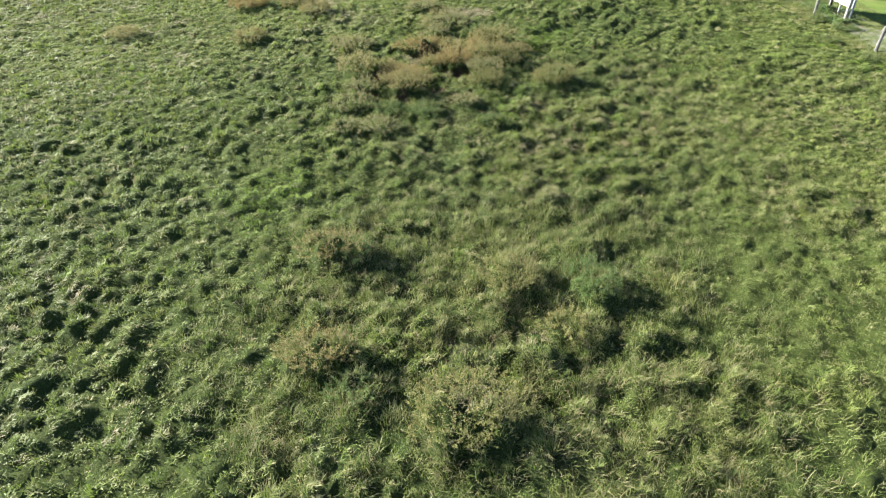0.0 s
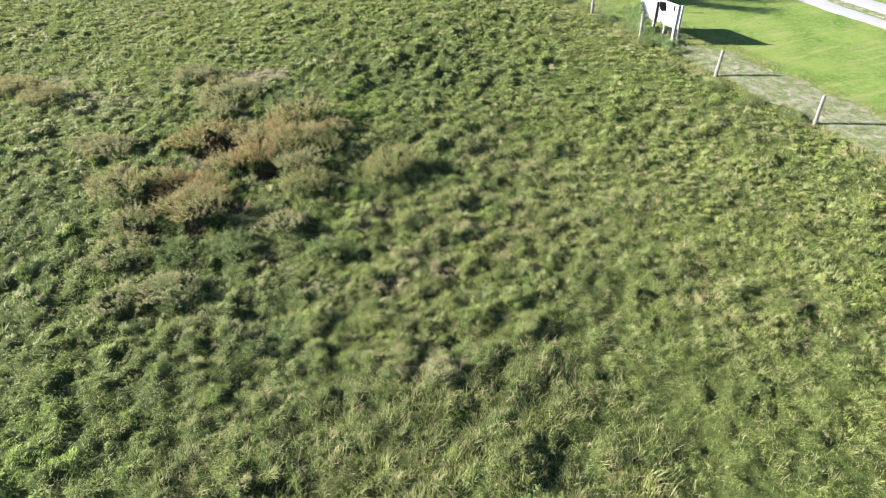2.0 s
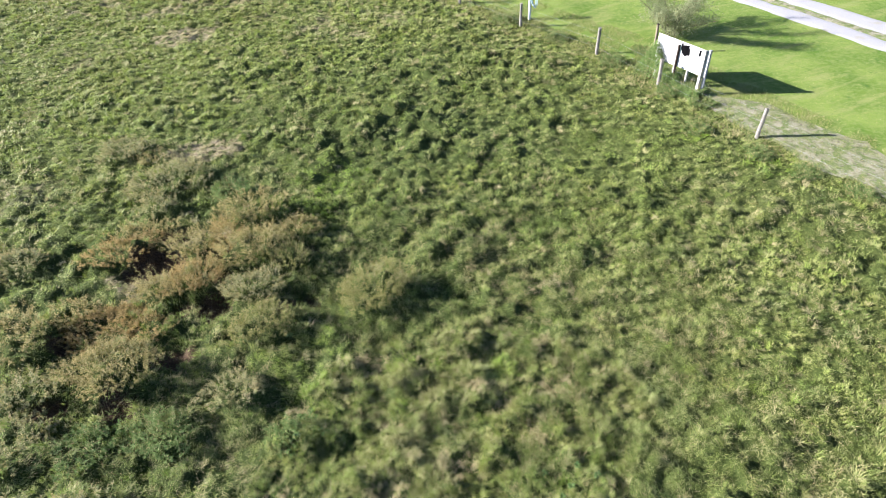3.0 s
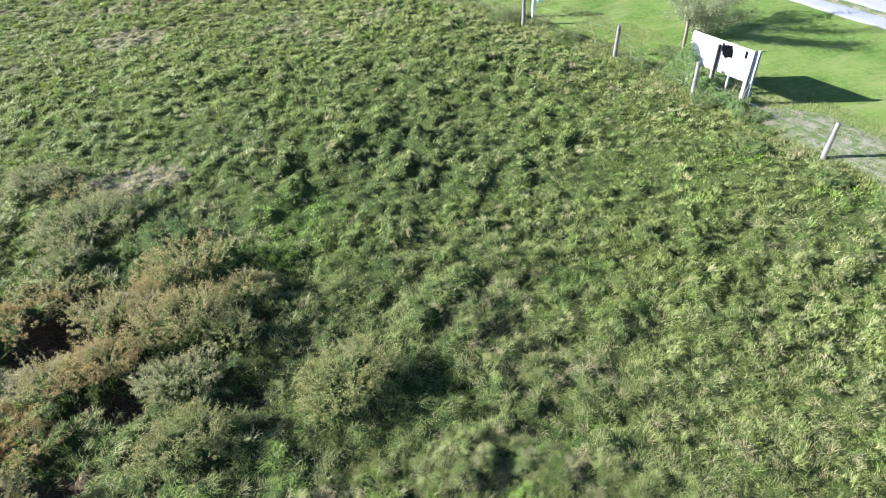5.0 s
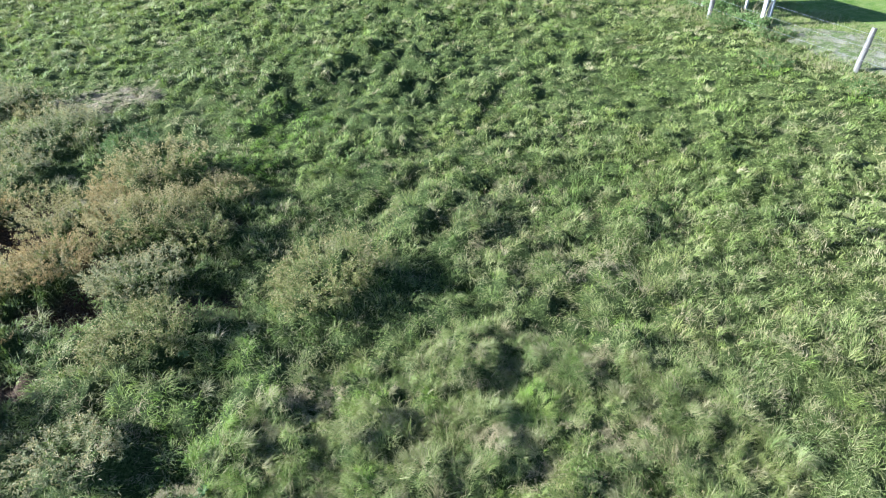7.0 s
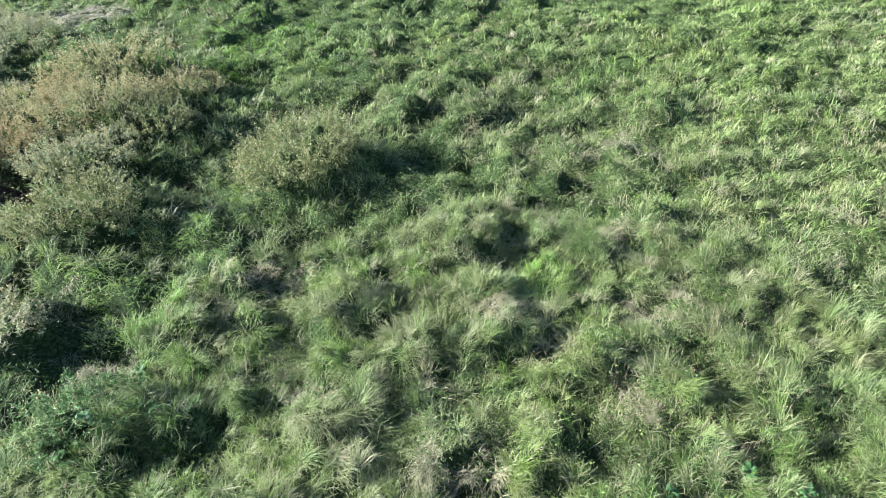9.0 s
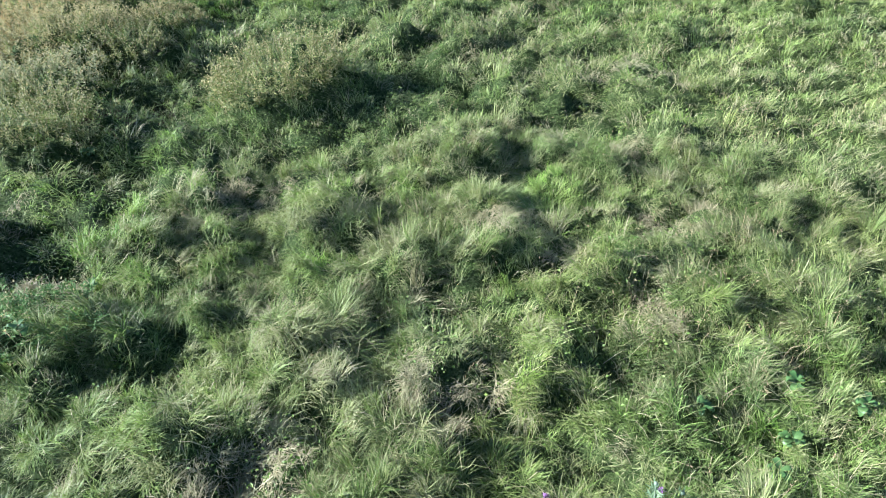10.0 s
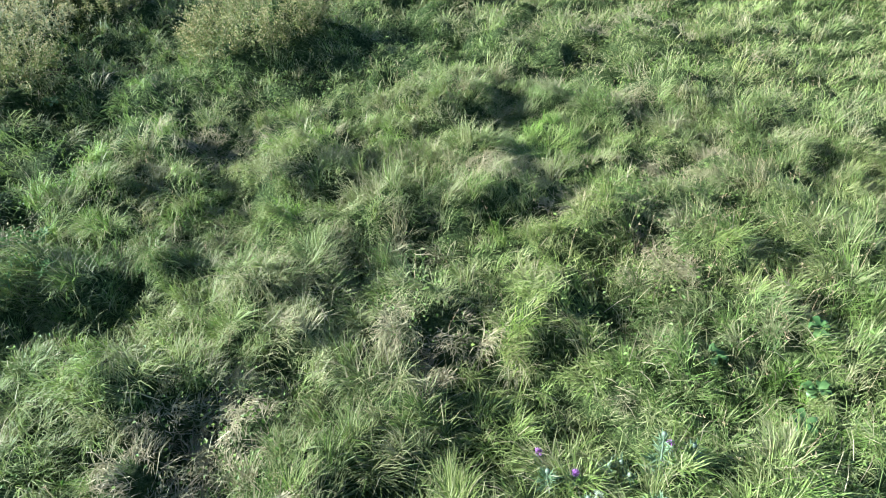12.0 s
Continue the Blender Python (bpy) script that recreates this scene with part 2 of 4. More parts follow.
def blades(p, way, length, width, lean, droop, joints, tone, dry):
    """Grass blades as arrays: foot p, heading, length, width, lean from the upright and droop of the tip, in radians.
    joints 2: five corners and three triangles; 1: four corners, two triangles; 0: one triangle."""
    n = len(p)
    side = np.c_[-way[:, 1], way[:, 0], np.zeros(n)]
    turn = rng.uniform(-0.9, 0.9, n)[:, None]
    flat = np.c_[way, np.zeros(n)]
    side = side * np.cos(turn) + flat * np.sin(turn)
    up = np.array([0, 0, 1.0])
    a = lean[:, None]
    b = (lean + droop)[:, None]
    ln, w = length[:, None], width[:, None]
    mid = p + ln * 0.55 * (up * np.cos(a) + flat * np.sin(a))
    tip = mid + ln * 0.45 * (up * np.cos(b) + flat * np.sin(b))
    if joints == 2:
        v = np.stack([p - side * w * 0.45, p + side * w * 0.45, mid - side * w * 0.5, mid + side * w * 0.5, tip], 1)
        t = np.array([[0, 1, 2], [1, 3, 2], [2, 3, 4]])
    elif joints == 1:
        v = np.stack([p - side * w * 0.3, mid - side * w * 0.5, mid + side * w * 0.5, tip], 1)
        t = np.array([[0, 2, 1], [1, 2, 3]])
    else:
        v = np.stack([p - side * w * 0.5, p + side * w * 0.5, tip], 1)
        t = np.array([[0, 1, 2]])
    c = v.shape[1]
    tris = (t[None] + (np.arange(n) * c)[:, None, None]).reshape(-1, 3)
    return v.reshape(-1, 3), tris, np.repeat(tone, c), np.repeat(dry, c)


def leaflets(p, along, normal, length, width, tone, dry):
    """Small pointed leaves, each two triangles folded on the midrib."""
    n = len(p)
    along = along / np.linalg.norm(along, axis=1)[:, None]
    side = np.cross(along, normal)
    side /= np.linalg.norm(side, axis=1)[:, None] + 1e-9
    lift = np.cross(side, along)
    ln, w = length[:, None], width[:, None]
    mid = p + along * ln * 0.45 + lift * w * 0.25
    v = np.stack([p, mid - side * w * 0.5, mid + side * w * 0.5, p + along * ln], 1)
    t = np.array([[0, 2, 3], [0, 3, 1]])
    tris = (t[None] + (np.arange(n) * 4)[:, None, None]).reshape(-1, 3)
    return v.reshape(-1, 3), tris, np.repeat(tone, 4), np.repeat(dry, 4)


def joined(*packs):
    """Several packs of blades or leaves as one."""
    v, t, a, b, k = [], [], [], [], 0
    for pv, pt, pa, pb in packs:
        v.append(pv), t.append(pt + k), a.append(pa), b.append(pb)
        k += len(pv)
    return np.concatenate(v), np.concatenate(t), np.concatenate(a), np.concatenate(b)


def foliage(name, pack, material, parent=None, label="", **more):
    v, t, tone, dry = pack
    return tagged(under(name, tri_mesh(name, v, t, material, {"tone": tone, "dry": dry, **more}), parent, label), kind="stuff")


def heading(a):
    return np.c_[np.cos(a), np.sin(a)]


# ---------------------------------------------------------------- plan
FENCE = [(20.3, 18.3), (19.75, 23.11), (19.05, 27.91), (18.45, 32.70), (18.11, 36.63), (16.6, 41.1), (15.3, 45.6), (14.0, 50.2), (12.7, 54.8)]
NEAR = np.array([4.3, 19.6])           # the stretch of meadow that the flight ends over


def fence_x(y):
    ys, xs = [p[1] for p in FENCE], [p[0] for p in FENCE]
    return np.interp(y, ys, xs)


# vivid green patches: x, y, reach
LUSH = [(1.75, 23.7, 0.8), (0.9, 24.3, 0.6), (3.0, 30.5, 1.2), (4.5, 32.0, 1.4), (-7.0, 18.0, 2.0), (2.6, 24.9, 0.5), (5.0, 22.9, 0.35), (6.2, 22.4, 0.4),
        (1.86, 23.54, 0.45), (2.89, 22.94, 0.5), (2.74, 24.03, 0.5), (0.63, 23.51, 0.5), (1.43, 22.57, 0.4), (4.06, 23.38, 0.4), (7.24, 22.72, 0.5), (8.21, 23.03, 0.5), (3.69, 22.20, 0.35), (2.08, 22.64, 0.4), (18.2, 26.4, 0.9), (17.3, 28.9, 0.8)]
# bare straw-strewn spots in the meadow: x, y, reach
SPOTS = [(0.8, 35.9, 1.2), (1.2, 48.0, 1.6), (4.2, 20.5, 0.5), (2.6, 20.25, 0.55), (-9.63, 17.75, 0.35), (-11.34, 13.4, 0.4), (-1.7, 29.2, 1.0), (0.1, 30.6, 0.8), (3.1, 9.33, 0.4),
         (5.4, 21.9, 0.4), (0.9, 23.7, 0.45), (6.9, 21.3, 0.35), (5.9, 20.3, 0.3), (3.2, 21.9, 0.3), (5.6, 21.3, 0.25), (7.4, 22.6, 0.35), (3.3, 23.6, 0.4), (8.6, 24.2, 0.6), (0.6, 21.0, 0.5), (0.8, 24.3, 0.5), (1.35, 23.0, 0.35)]


def rankness(x, y):
    """Where tall uncropped grass stands, half dead, under the first of the flight."""
    return smooth(1.25 - np.hypot((x - 0.8) / 6.0, (y - 11.0) / 7.0) + 0.7 * (field(x, y, 1.8, 47) - 0.5), 0.0, 0.6)


def dryness(x, y, least=0.0):
    d = 0.20 * rankness(x, y) + 0.33 * smooth(field(x, y, 2.6, 5), 0.45, 0.8) + 0.16 * smooth(y - 0.5 * x, 33, 43) + 0.18 * smooth(field(x, y, 0.9, 6), 0.5, 0.85)
    for sx, sy, r in SPOTS:
        if r < least:
            continue
        d = np.maximum(d, 0.95 * smooth(-np.hypot(x - sx, (y - sy) * 1.3) + r * (0.6 + 0.8 * field(x, y, 0.4, 9)), -0.25 * r, 0.35 * r))
    return d


# the weed clumps: kind, x, y, half-width, half-depth, height
NEAR_CLUMPS = [
    ("rust", -3.95, 14.2, 0.75, 0.6, 0.62), ("green", -3.2, 14.3, 0.55, 0.5, 0.5), ("rust", -3.75, 10.3, 0.95, 0.6, 0.7), ("green", -2.75, 9.3, 0.55, 0.5, 0.55), ("tan", -0.1, 8.4, 1.1, 0.8, 0.75),
    ("tan", 1.2, 12.9, 0.8, 0.8, 0.6), ("green", 3.4, 12.4, 0.7, 0.8, 0.55), ("tan", 2.5, 11.1, 0.6, 0.5, 0.5),
]
SIDE_CLUMPS = [
    ("grey", -4.5, 24.7, 0.9, 0.8, 0.55), ("grey", -3.2, 22.2, 0.8, 0.6, 0.5), ("tan", -18.7, 34.8, 0.9, 0.7, 0.7), ("tan", -11.2, 33.2, 0.9, 0.7, 0.6), ("rust", -12.4, 38.8, 1.2, 0.8, 0.7),
    ("tan", -9.9, 39, 0.9, 0.8, 0.6), ("tan", -8.2, 37.1, 0.9, 0.7, 0.6), ("grey", -5.2, 31.3, 0.9, 0.8, 0.45), ("grey", -4.4, 25.9, 0.7, 0.5, 0.6), ("tan", -3.4, 28.4, 0.6, 0.5, 0.6),
    ("green", -3, 24, 0.8, 0.6, 0.45), ("tan", -4.6, 27.7, 0.8, 0.7, 0.8), ("grey", -6.1, 32.2, 0.7, 0.6, 0.35), ("grey", -4.6, 22.3, 0.6, 0.5, 0.5),
]
MIDDLE_CLUMPS = [
    ("rust", -2.6, 27.75, 1.25, 0.75, 0.34), ("green", -1.4, 23.5, 0.7, 0.6, 0.42), ("tan", -2.3, 25.7, 1.05, 0.7, 0.8), ("green", 1.25, 22.4, 0.55, 0.42, 0.32), ("tan", 1.45, 28.78, 0.95, 0.66, 0.85),
    ("grey", 1.1, 27.2, 0.74, 0.52, 0.7), ("rust", -0.2, 28.25, 0.75, 0.52, 0.7), ("tan", -1.21, 28.35, 0.6, 0.46, 0.6), ("olive", 1.21, 25.7, 0.78, 0.55, 0.65), ("olive", 4.15, 25.75, 1, 0.75, 0.72),
    ("rust", -1.5, 27.04, 0.52, 0.4, 0.5), ("olive", 2.42, 28, 0.55, 0.42, 0.6), ("grey", 0.2, 24, 0.6, 0.45, 0.34),
]
BACK_CLUMPS = [
    ("rust", -2.1, 30.55, 1, 0.5, 0.5), ("grey", -2, 36.9, 0.9, 0.6, 0.65), ("grey", -0.56, 34.03, 1.35, 0.95, 0.75), ("tan", 1.72, 30.65, 0.9, 0.62, 0.7), ("tan", -0.11, 29.93, 0.66, 0.46, 0.6),
    ("tan", -1.48, 31.25, 0.79, 0.5, 0.5), ("tan", 2.85, 29.4, 0.6, 0.42, 0.5), ("grey", -1.07, 32.4, 0.6, 0.45, 0.45), ("rust", 0.8, 29.7, 0.45, 0.7, 0.55), ("green", 1.35, 32.35, 0.7, 0.5, 0.5),
    ("tan", -0.9, 36, 0.5, 0.4, 0.4),
]
CLUMPS = NEAR_CLUMPS + SIDE_CLUMPS + MIDDLE_CLUMPS + BACK_CLUMPS
# matted grass mounds: x, y, half-width, half-depth, height
MOUNDS = [(5.0, 21.95, 1.1, 0.6, 0.30), (5.3, 23.3, 0.7, 0.5, 0.22), (3.9, 22.9, 0.55, 0.5, 0.17), (2.4, 23.6, 0.6, 0.5, 0.19), (3.3, 21.2, 0.6, 0.5, 0.15), (6.1, 20.9, 0.6, 0.5, 0.17),
          (4.9, 20.2, 0.5, 0.4, 0.15), (5.9, 19.2, 0.7, 0.5, 0.08), (3.6, 20, 0.5, 0.4, 0.15), (9.6, 25.1, 0.6, 0.5, 0.30), (6.6, 22.6, 0.6, 0.5, 0.17), (7.4, 21, 0.5, 0.5, 0.15), (2.9, 24.9, 0.6, 0.5, 0.19)]
MOUNDS += [(5.2, 24.6, 0.6, 0.5, 0.17), (1.9, 21, 0.6, 0.5, 0.19), (8.2, 23.8, 0.6, 0.5, 0.15), (0.4, 25.2, 0.7, 0.5, 0.22), (3.1, 14, 0.7, 0.6, 0.33), (1.6, 10.4, 0.8, 0.6, 0.39), (0.6, 12, 0.6, 0.5, 0.28),
          (4.4, 10.6, 0.7, 0.5, 0.28), (-1, 11.2, 0.6, 0.5, 0.28), (2.9, 17, 0.6, 0.5, 0.28), (5.9, 17.6, 0.6, 0.5, 0.22), (-1.6, 19.4, 0.7, 0.6, 0.19), (0.5, 19.9, 0.7, 0.6, 0.21), (-0.3, 21.8, 0.7, 0.6, 0.22)]
MOUNDS += [(x + 0.1, y, 1.15 * rx, 1.1 * ry, (0.85 if y < 16 else 0.72) * h) for _, x, y, rx, ry, h in CLUMPS]


# hollows between the weeds, bare brown earth coloured dark for their shade: x, y, reach, depth
HOLLOWS = [(-1.35, 29.75, 0.9, 0.38), (0.1, 27.35, 0.6, 0.28), (0.55, 29.3, 0.5, 0.28), (2.2, 26.3, 0.55, 0.25), (2.9, 28.35, 0.45, 0.20), (-1.05, 25.95, 0.6, 0.22),
           (0.75, 30.2, 0.35, 0.25), (0.45, 28.3, 0.35, 0.25), (-0.6, 31.0, 0.5, 0.22), (-0.75, 27.6, 0.3, 0.2), (-3.6, 27.6, 0.5, 0.2), (-3.9, 25.3, 0.5, 0.2), (-2.4, 24.9, 0.5, 0.2)]


def hollows(x, y):
    h = np.zeros_like(np.asarray(x, float))
    for hx, hy, r, deep in HOLLOWS:
        h = np.maximum(h, deep * smooth(1.15 + 0.5 * (field(x, y, 0.4, 68) - 0.5) - np.hypot((x - hx) / r, (y - hy) / (0.7 * r)), 0.0, 0.45))
    return h


def mounds(x, y):
    x, y = np.asarray(x, float), np.asarray(y, float)
    h = np.zeros_like(x)
    uneven = np.clip(0.1 + 0.9 * field(x, y, 0.5, 64) + 0.7 * field(x, y, 0.22, 67), 0, 1.5)
    for mx, my, rx, ry, top in MOUNDS:
        h = np.maximum(h, top * np.clip(1 - ((x - mx) / rx) ** 2 - ((y - my) / ry) ** 2, 0, 1) ** 0.7)
    return h * uneven


def hummocks(x, y, cell, seed):
    """Rounded tussock mounds of uneven size on a jittered grid: height, and the way out from the highest one's middle."""
    x, y = np.asarray(x, float), np.asarray(y, float)
    best, ox, oy = np.zeros_like(x), np.zeros_like(x), np.zeros_like(x)
    i0, j0 = np.floor(x / cell).astype(np.int64), np.floor(y / cell).astype(np.int64)
    for di in (-1, 0, 1):
        for dj in (-1, 0, 1):
            i, j = i0 + di, j0 + dj
            dx = x - (i + 0.1 + 0.8 * lattice(i, j, seed)) * cell
            dy = y - (j + 0.1 + 0.8 * lattice(i, j, seed + 1)) * cell
            r = cell * (0.45 + 0.55 * lattice(i, j, seed + 2))
            h = lattice(i, j, seed + 3) ** 1.6 * np.clip(1 - (dx * dx + dy * dy) / (r * r), 0, 1) ** 0.6
            up = h > best
            best, ox, oy = np.where(up, h, best), np.where(up, dx, ox), np.where(up, dy, oy)
    return best, ox, oy


def grazed(x, y):
    """1 where the herd has cropped the sward short: the back of the pasture and, less, the side towards the fence."""
    left = 0.45 * smooth(-3.0 - np.asarray(x), 0, 5) * smooth(27.0 - np.asarray(y), 0, 5)
    return np.maximum(left, np.maximum(smooth(np.asarray(y) - 0.6 * np.asarray(x) + 9 * (field(x, y, 3.0, 83) - 0.5), 22, 47), 0.75 * smooth(np.asarray(x) - 0.25 * (np.asarray(y) - 25) + 4 * (field(x, y, 2.5, 84) - 0.5), 5, 14)))


def relief(x, y):
    """Height of the sward's tussocks and mounds over the level meadow, fading out by the fence."""
    rough = 0.5 + 1.0 * smooth(field(x, y, 2.2, 62), 0.25, 0.8)
    h = 0.27 * rough * hummocks(x, y, 0.5, 81)[0] + 0.27 * hummocks(x, y, 0.30, 91)[0] + 0.24 * (field(x, y, 1.1, 3) - 0.45) * (field(x, y, 2.9, 4)) + mounds(x, y) - hollows(x, y)
    fade = smooth(fence_x(y) - 0.3 - x, 0.0, 2.0) * smooth(np.asarray(y, float), -11, -8) * smooth(62.0 - y, 0, 3) * smooth(x + 35.0, 0, 3)
    return h * fade * (1 - 0.58 * grazed(x, y))


def ground_height(x, y):
    return 0.88 * relief(x, y)


# ---------------------------------------------------------------- ground
def sheet_steps(low, high, fine_low, fine_high, far):
    """Grid lines: close where the flight looks from near by, wider round that, ever wider out to the horizon."""
    inner = np.concatenate([np.arange(low, fine_low, 0.36), np.arange(fine_low, fine_high, 0.14), np.arange(fine_high, high, 0.36)])
    out, s, v = [], 0.36, 0.0
    while v < far:
        s *= 1.45
        v += s
        out.append(v)
    out = np.array(out)
    return np.concatenate([low - out[::-1], inner, high + out])


def build_ground():
    xs, ys = sheet_steps(-33, 21, -16, 17, 2500), sheet_steps(-12, 61, 8, 46, 2500)
    gx, gy = np.meshgrid(xs, ys)
    v = np.c_[gx.ravel(), gy.ravel(), ground_height(gx, gy).ravel() - 0.025 * (gx.ravel() < fence_x(gy.ravel()))]
    w, h = len(xs), len(ys)
    i = (np.arange(h - 1)[:, None] * w + np.arange(w - 1)[None]).ravel()
    t = np.concatenate([np.c_[i, i + 1, i + w + 1], np.c_[i, i + w + 1, i + w]])
    ob = new("ground", tri_mesh("ground", v, t, SOIL, {"bare": smooth(dryness(v[:, 0], v[:, 1], 0.8), 0.40, 0.95), "earth_shade": smooth(hollows(v[:, 0], v[:, 1]), 0.02, 0.15), "turf": grazed(v[:, 0], v[:, 1])}, True))
    return tagged(ob, "hummocky pasture soil and thatch under long grass", "ground", kind="structure")


def strip(name, left, right, ys, z, material, label, category, ragged=0.25, seed=20, cols=8):
    """A sheet on the ground between two ragged edges, each a function of y."""
    ys = np.asarray(ys)
    a = left(ys) + ragged * (field(ys, ys * 0 + 3, 1.1, seed) + 0.5 * field(ys, ys * 0 + 7, 0.35, seed) - 0.75)
    b = right(ys) + ragged * (field(ys, ys * 0 + 5, 1.3, seed + 1) + 0.5 * field(ys, ys * 0, 0.4, seed) - 0.75)
    f = np.linspace(0, 1, cols)
    gx = a[:, None] * (1 - f) + b[:, None] * f
    gy = np.repeat(ys[:, None], cols, 1)
    gz = z * (0.3 + 0.7 * smooth(np.minimum(f, 1 - f) * 2, 0, 0.35))[None] + 0.012 * field(gx, gy, 0.5, seed + 2)
    v = np.c_[gx.ravel(), gy.ravel(), gz.ravel()]
    i = (np.arange(len(ys) - 1)[:, None] * cols + np.arange(cols - 1)[None]).ravel()
    t = np.concatenate([np.c_[i, i + 1, i + cols + 1], np.c_[i, i + cols + 1, i + cols]])
    ob = new(name, tri_mesh(name, v, t, material, shade=True))
    return tagged(ob, label, category, kind="structure")


build_ground()
long_ys = np.arange(-40, 120, 0.5)
strip("lawn", lambda y: fence_x(y) + 0.55 + 0.5 * field(y, y * 0, 3.0, 31), lambda y: 60 + 0 * y, long_ys, 0.03, LAWN,
      "mown bright green lawn beyond the wire fence", "lawn", 0.6, 20, 40)
strip("dry_verge", lambda y: fence_x(y) + 0.15 + 0.7 * smooth(y, 29.5, 32), lambda y: fence_x(y) + 2.7 - 1.9 * smooth(y, 29, 32), np.arange(15, 32, 0.2), 0.045, BARE,
      "bare trodden straw-coloured soil along the fence", "verge", 0.5, 24, 10)


def track_x(y):
    return 28.45 - 0.14 * (y - 34.5)


for edge, wide, seed in ((0.0, 1.3, 40), (1.8, 1.45, 44)):
    strip("gravel_track", lambda y: track_x(y) + edge, lambda y: track_x(y) + edge + wide, long_ys, 0.06, GRAVEL,
          "pale grey gravel wheel track across the lawn", "track", 0.22, seed, 8)
strip("dry_verge", lambda y: track_x(y) + 1.22, lambda y: track_x(y) + 1.9, long_ys, 0.05, BARE, "olive-brown worn strip between the two wheel tracks", "verge", 0.15, 48, 6)

# ---------------------------------------------------------------- meadow grass


def in_view(x, y):
    """The stretch of pasture that the flight looks down on."""
    return (y > 5) & (x > -8.5 - 0.57 * y) & (y < 49 + 0.69 * (x + 27)) & (y < 62) & (x < 11.5 + 0.75 * (y - 7))


def foremost(x, y):
    """The stretch that the low end of the flight sees from close by."""
    return (np.hypot(x - NEAR[0], y - NEAR[1]) < 4.6) & (y > 17.6 + 0.4 * np.sin(x * 2)) & (x > 0.1) & (y > 17.8 + 0.78 * (x - 6))


def sward(name, near, far, step, per_lock, joints, width, label):
    """Grass in locks: each lock is a bunch of blades that lie over one way like a tongue, with a dark gap behind it.
    near, far: distances from NEAR; step: the locks' spacing."""
    gx, gy = np.meshgrid(np.arange(-46, 24, step), np.arange(4, 63, step))
    x, y = gx.ravel() + rng.uniform(-0.5, 0.5, gx.size) * step, gy.ravel() + rng.uniform(-0.5, 0.5, gx.size) * step
    r = np.hypot(x - NEAR[0], y - NEAR[1])
    close = foremost(x, y)
    keep = (close if near == 0 else (r >= near) & (r < far) & ~close) & in_view(x, y)
    keep &= (y < 53.5) | (x < 0.6)
    keep &= x < fence_x(y) - 0.1 + 1.6 * field(x, y, 1.1, 63) * rng.random(len(x)) ** 0.5
    keep &= rng.random(len(x)) > 0.85 * smooth(hollows(x, y), 0.03, 0.15)
    keep &= rng.random(len(x)) > (0.12 + 0.25 * smooth(field(x, y, 0.9, 69), 0.6, 0.85)) * (1 - 0.7 * grazed(x, y))
    x, y, r = x[keep], y[keep], r[keep]
    # the weeds crowd out most grass in the middle of a clump
    weedy = np.zeros(len(x))
    for _, mx, my, rx, ry, h in CLUMPS:
        weedy = np.maximum(weedy, 1 - ((x - mx) / rx) ** 2 - ((y - my) / ry) ** 2)
    keep = rng.random(len(x)) > 0.7 * smooth(weedy, 0.1, 0.7)
    x, y, r = x[keep], y[keep], r[keep]
    n = len(x)
    # what the blades of a lock share
    bump, ox, oy = hummocks(x, y, 0.5, 81)
    near_end = smooth(-np.hypot(x - NEAR[0], y - NEAR[1] - 1.5), -9.0, -4.5)
    rank = smooth(field(x, y, 3.4, 61), 0.3, 0.75)
    swirl = 2 * math.pi * (1.5 * field(x, y, 1.5, 71) + 0.5 * field(x, y, 0.45, 72)) + rng.normal(0, 0.55, n)
    ang = np.where(rng.random(n) < 0.3, np.arctan2(oy, ox) + rng.normal(0, 0.5, n), swirl)
    size = np.clip(rng.lognormal(0.0, 0.34, n), 0.45, 1.8)
    tall = (0.070 + 0.035 * rank + 0.022 * near_end + 0.06 * bump + 0.08 * np.minimum(mounds(x, y), 0.5)) * size * (1 - 0.15 * grazed(x, y))
    lean = np.clip(rng.normal(0.70 + 0.22 * near_end, 0.30, n), 0.1, 1.3)
    d = dryness(x, y) + 0.5 * np.minimum(mounds(x, y), 0.6)
    laid = d > 0.6
    lean, tall = np.where(laid, rng.uniform(1.0, 1.4, n), lean), np.where(laid, 0.65 * tall, tall)
    dry = np.where(rng.random(n) < 0.07 + 0.06 * near_end + 0.85 * d, rng.uniform(0.2, 0.75, n), rng.uniform(0.02, 0.2 + 0.12 * near_end, n))
    dry = np.where(laid & (rng.random(n) < 0.85), rng.uniform(0.7, 1.0, n), dry)
    # tone rises to the sides and far off, painting in haze and sunlit blade tips
    tone = np.clip(0.52 + rng.normal(0, 0.12, n) + 0.5 * (field(x, y, 0.8, 57) - 0.5) + 0.10 * smooth(x, 6, 12) + 0.11 * smooth(2 - x, 0, 4) + 0.10 * grazed(x, y) + 0.18 * smooth(r, 12, 32) + 0.36 * smooth(y - 0.5 * x, 33, 43), 0, 1)
    lush = 0.45 * smooth(field(x, y, 1.2, 59) + 0.35 * rng.random(n), 0.70, 0.98) * rng.random(n)
    for lx, ly, reach in LUSH:
        lush = np.maximum(lush, smooth(reach * (0.6 + 0.8 * field(x, y, 0.3, 60)) - np.hypot(x - lx, y - ly), -0.1, 0.3) * rng.uniform(0.3, 1, n))
    # the blades
    high = (y < 15) | (x < -4.5)
    share = per_lock * np.clip(size, 0.6, 1.5) * np.where(high & (near > 0), 0.6, 1.0)
    k = np.repeat(np.arange(n), np.maximum(2, (share + rng.uniform(-0.5, 0.5, n)).astype(int)))
    m = len(k)
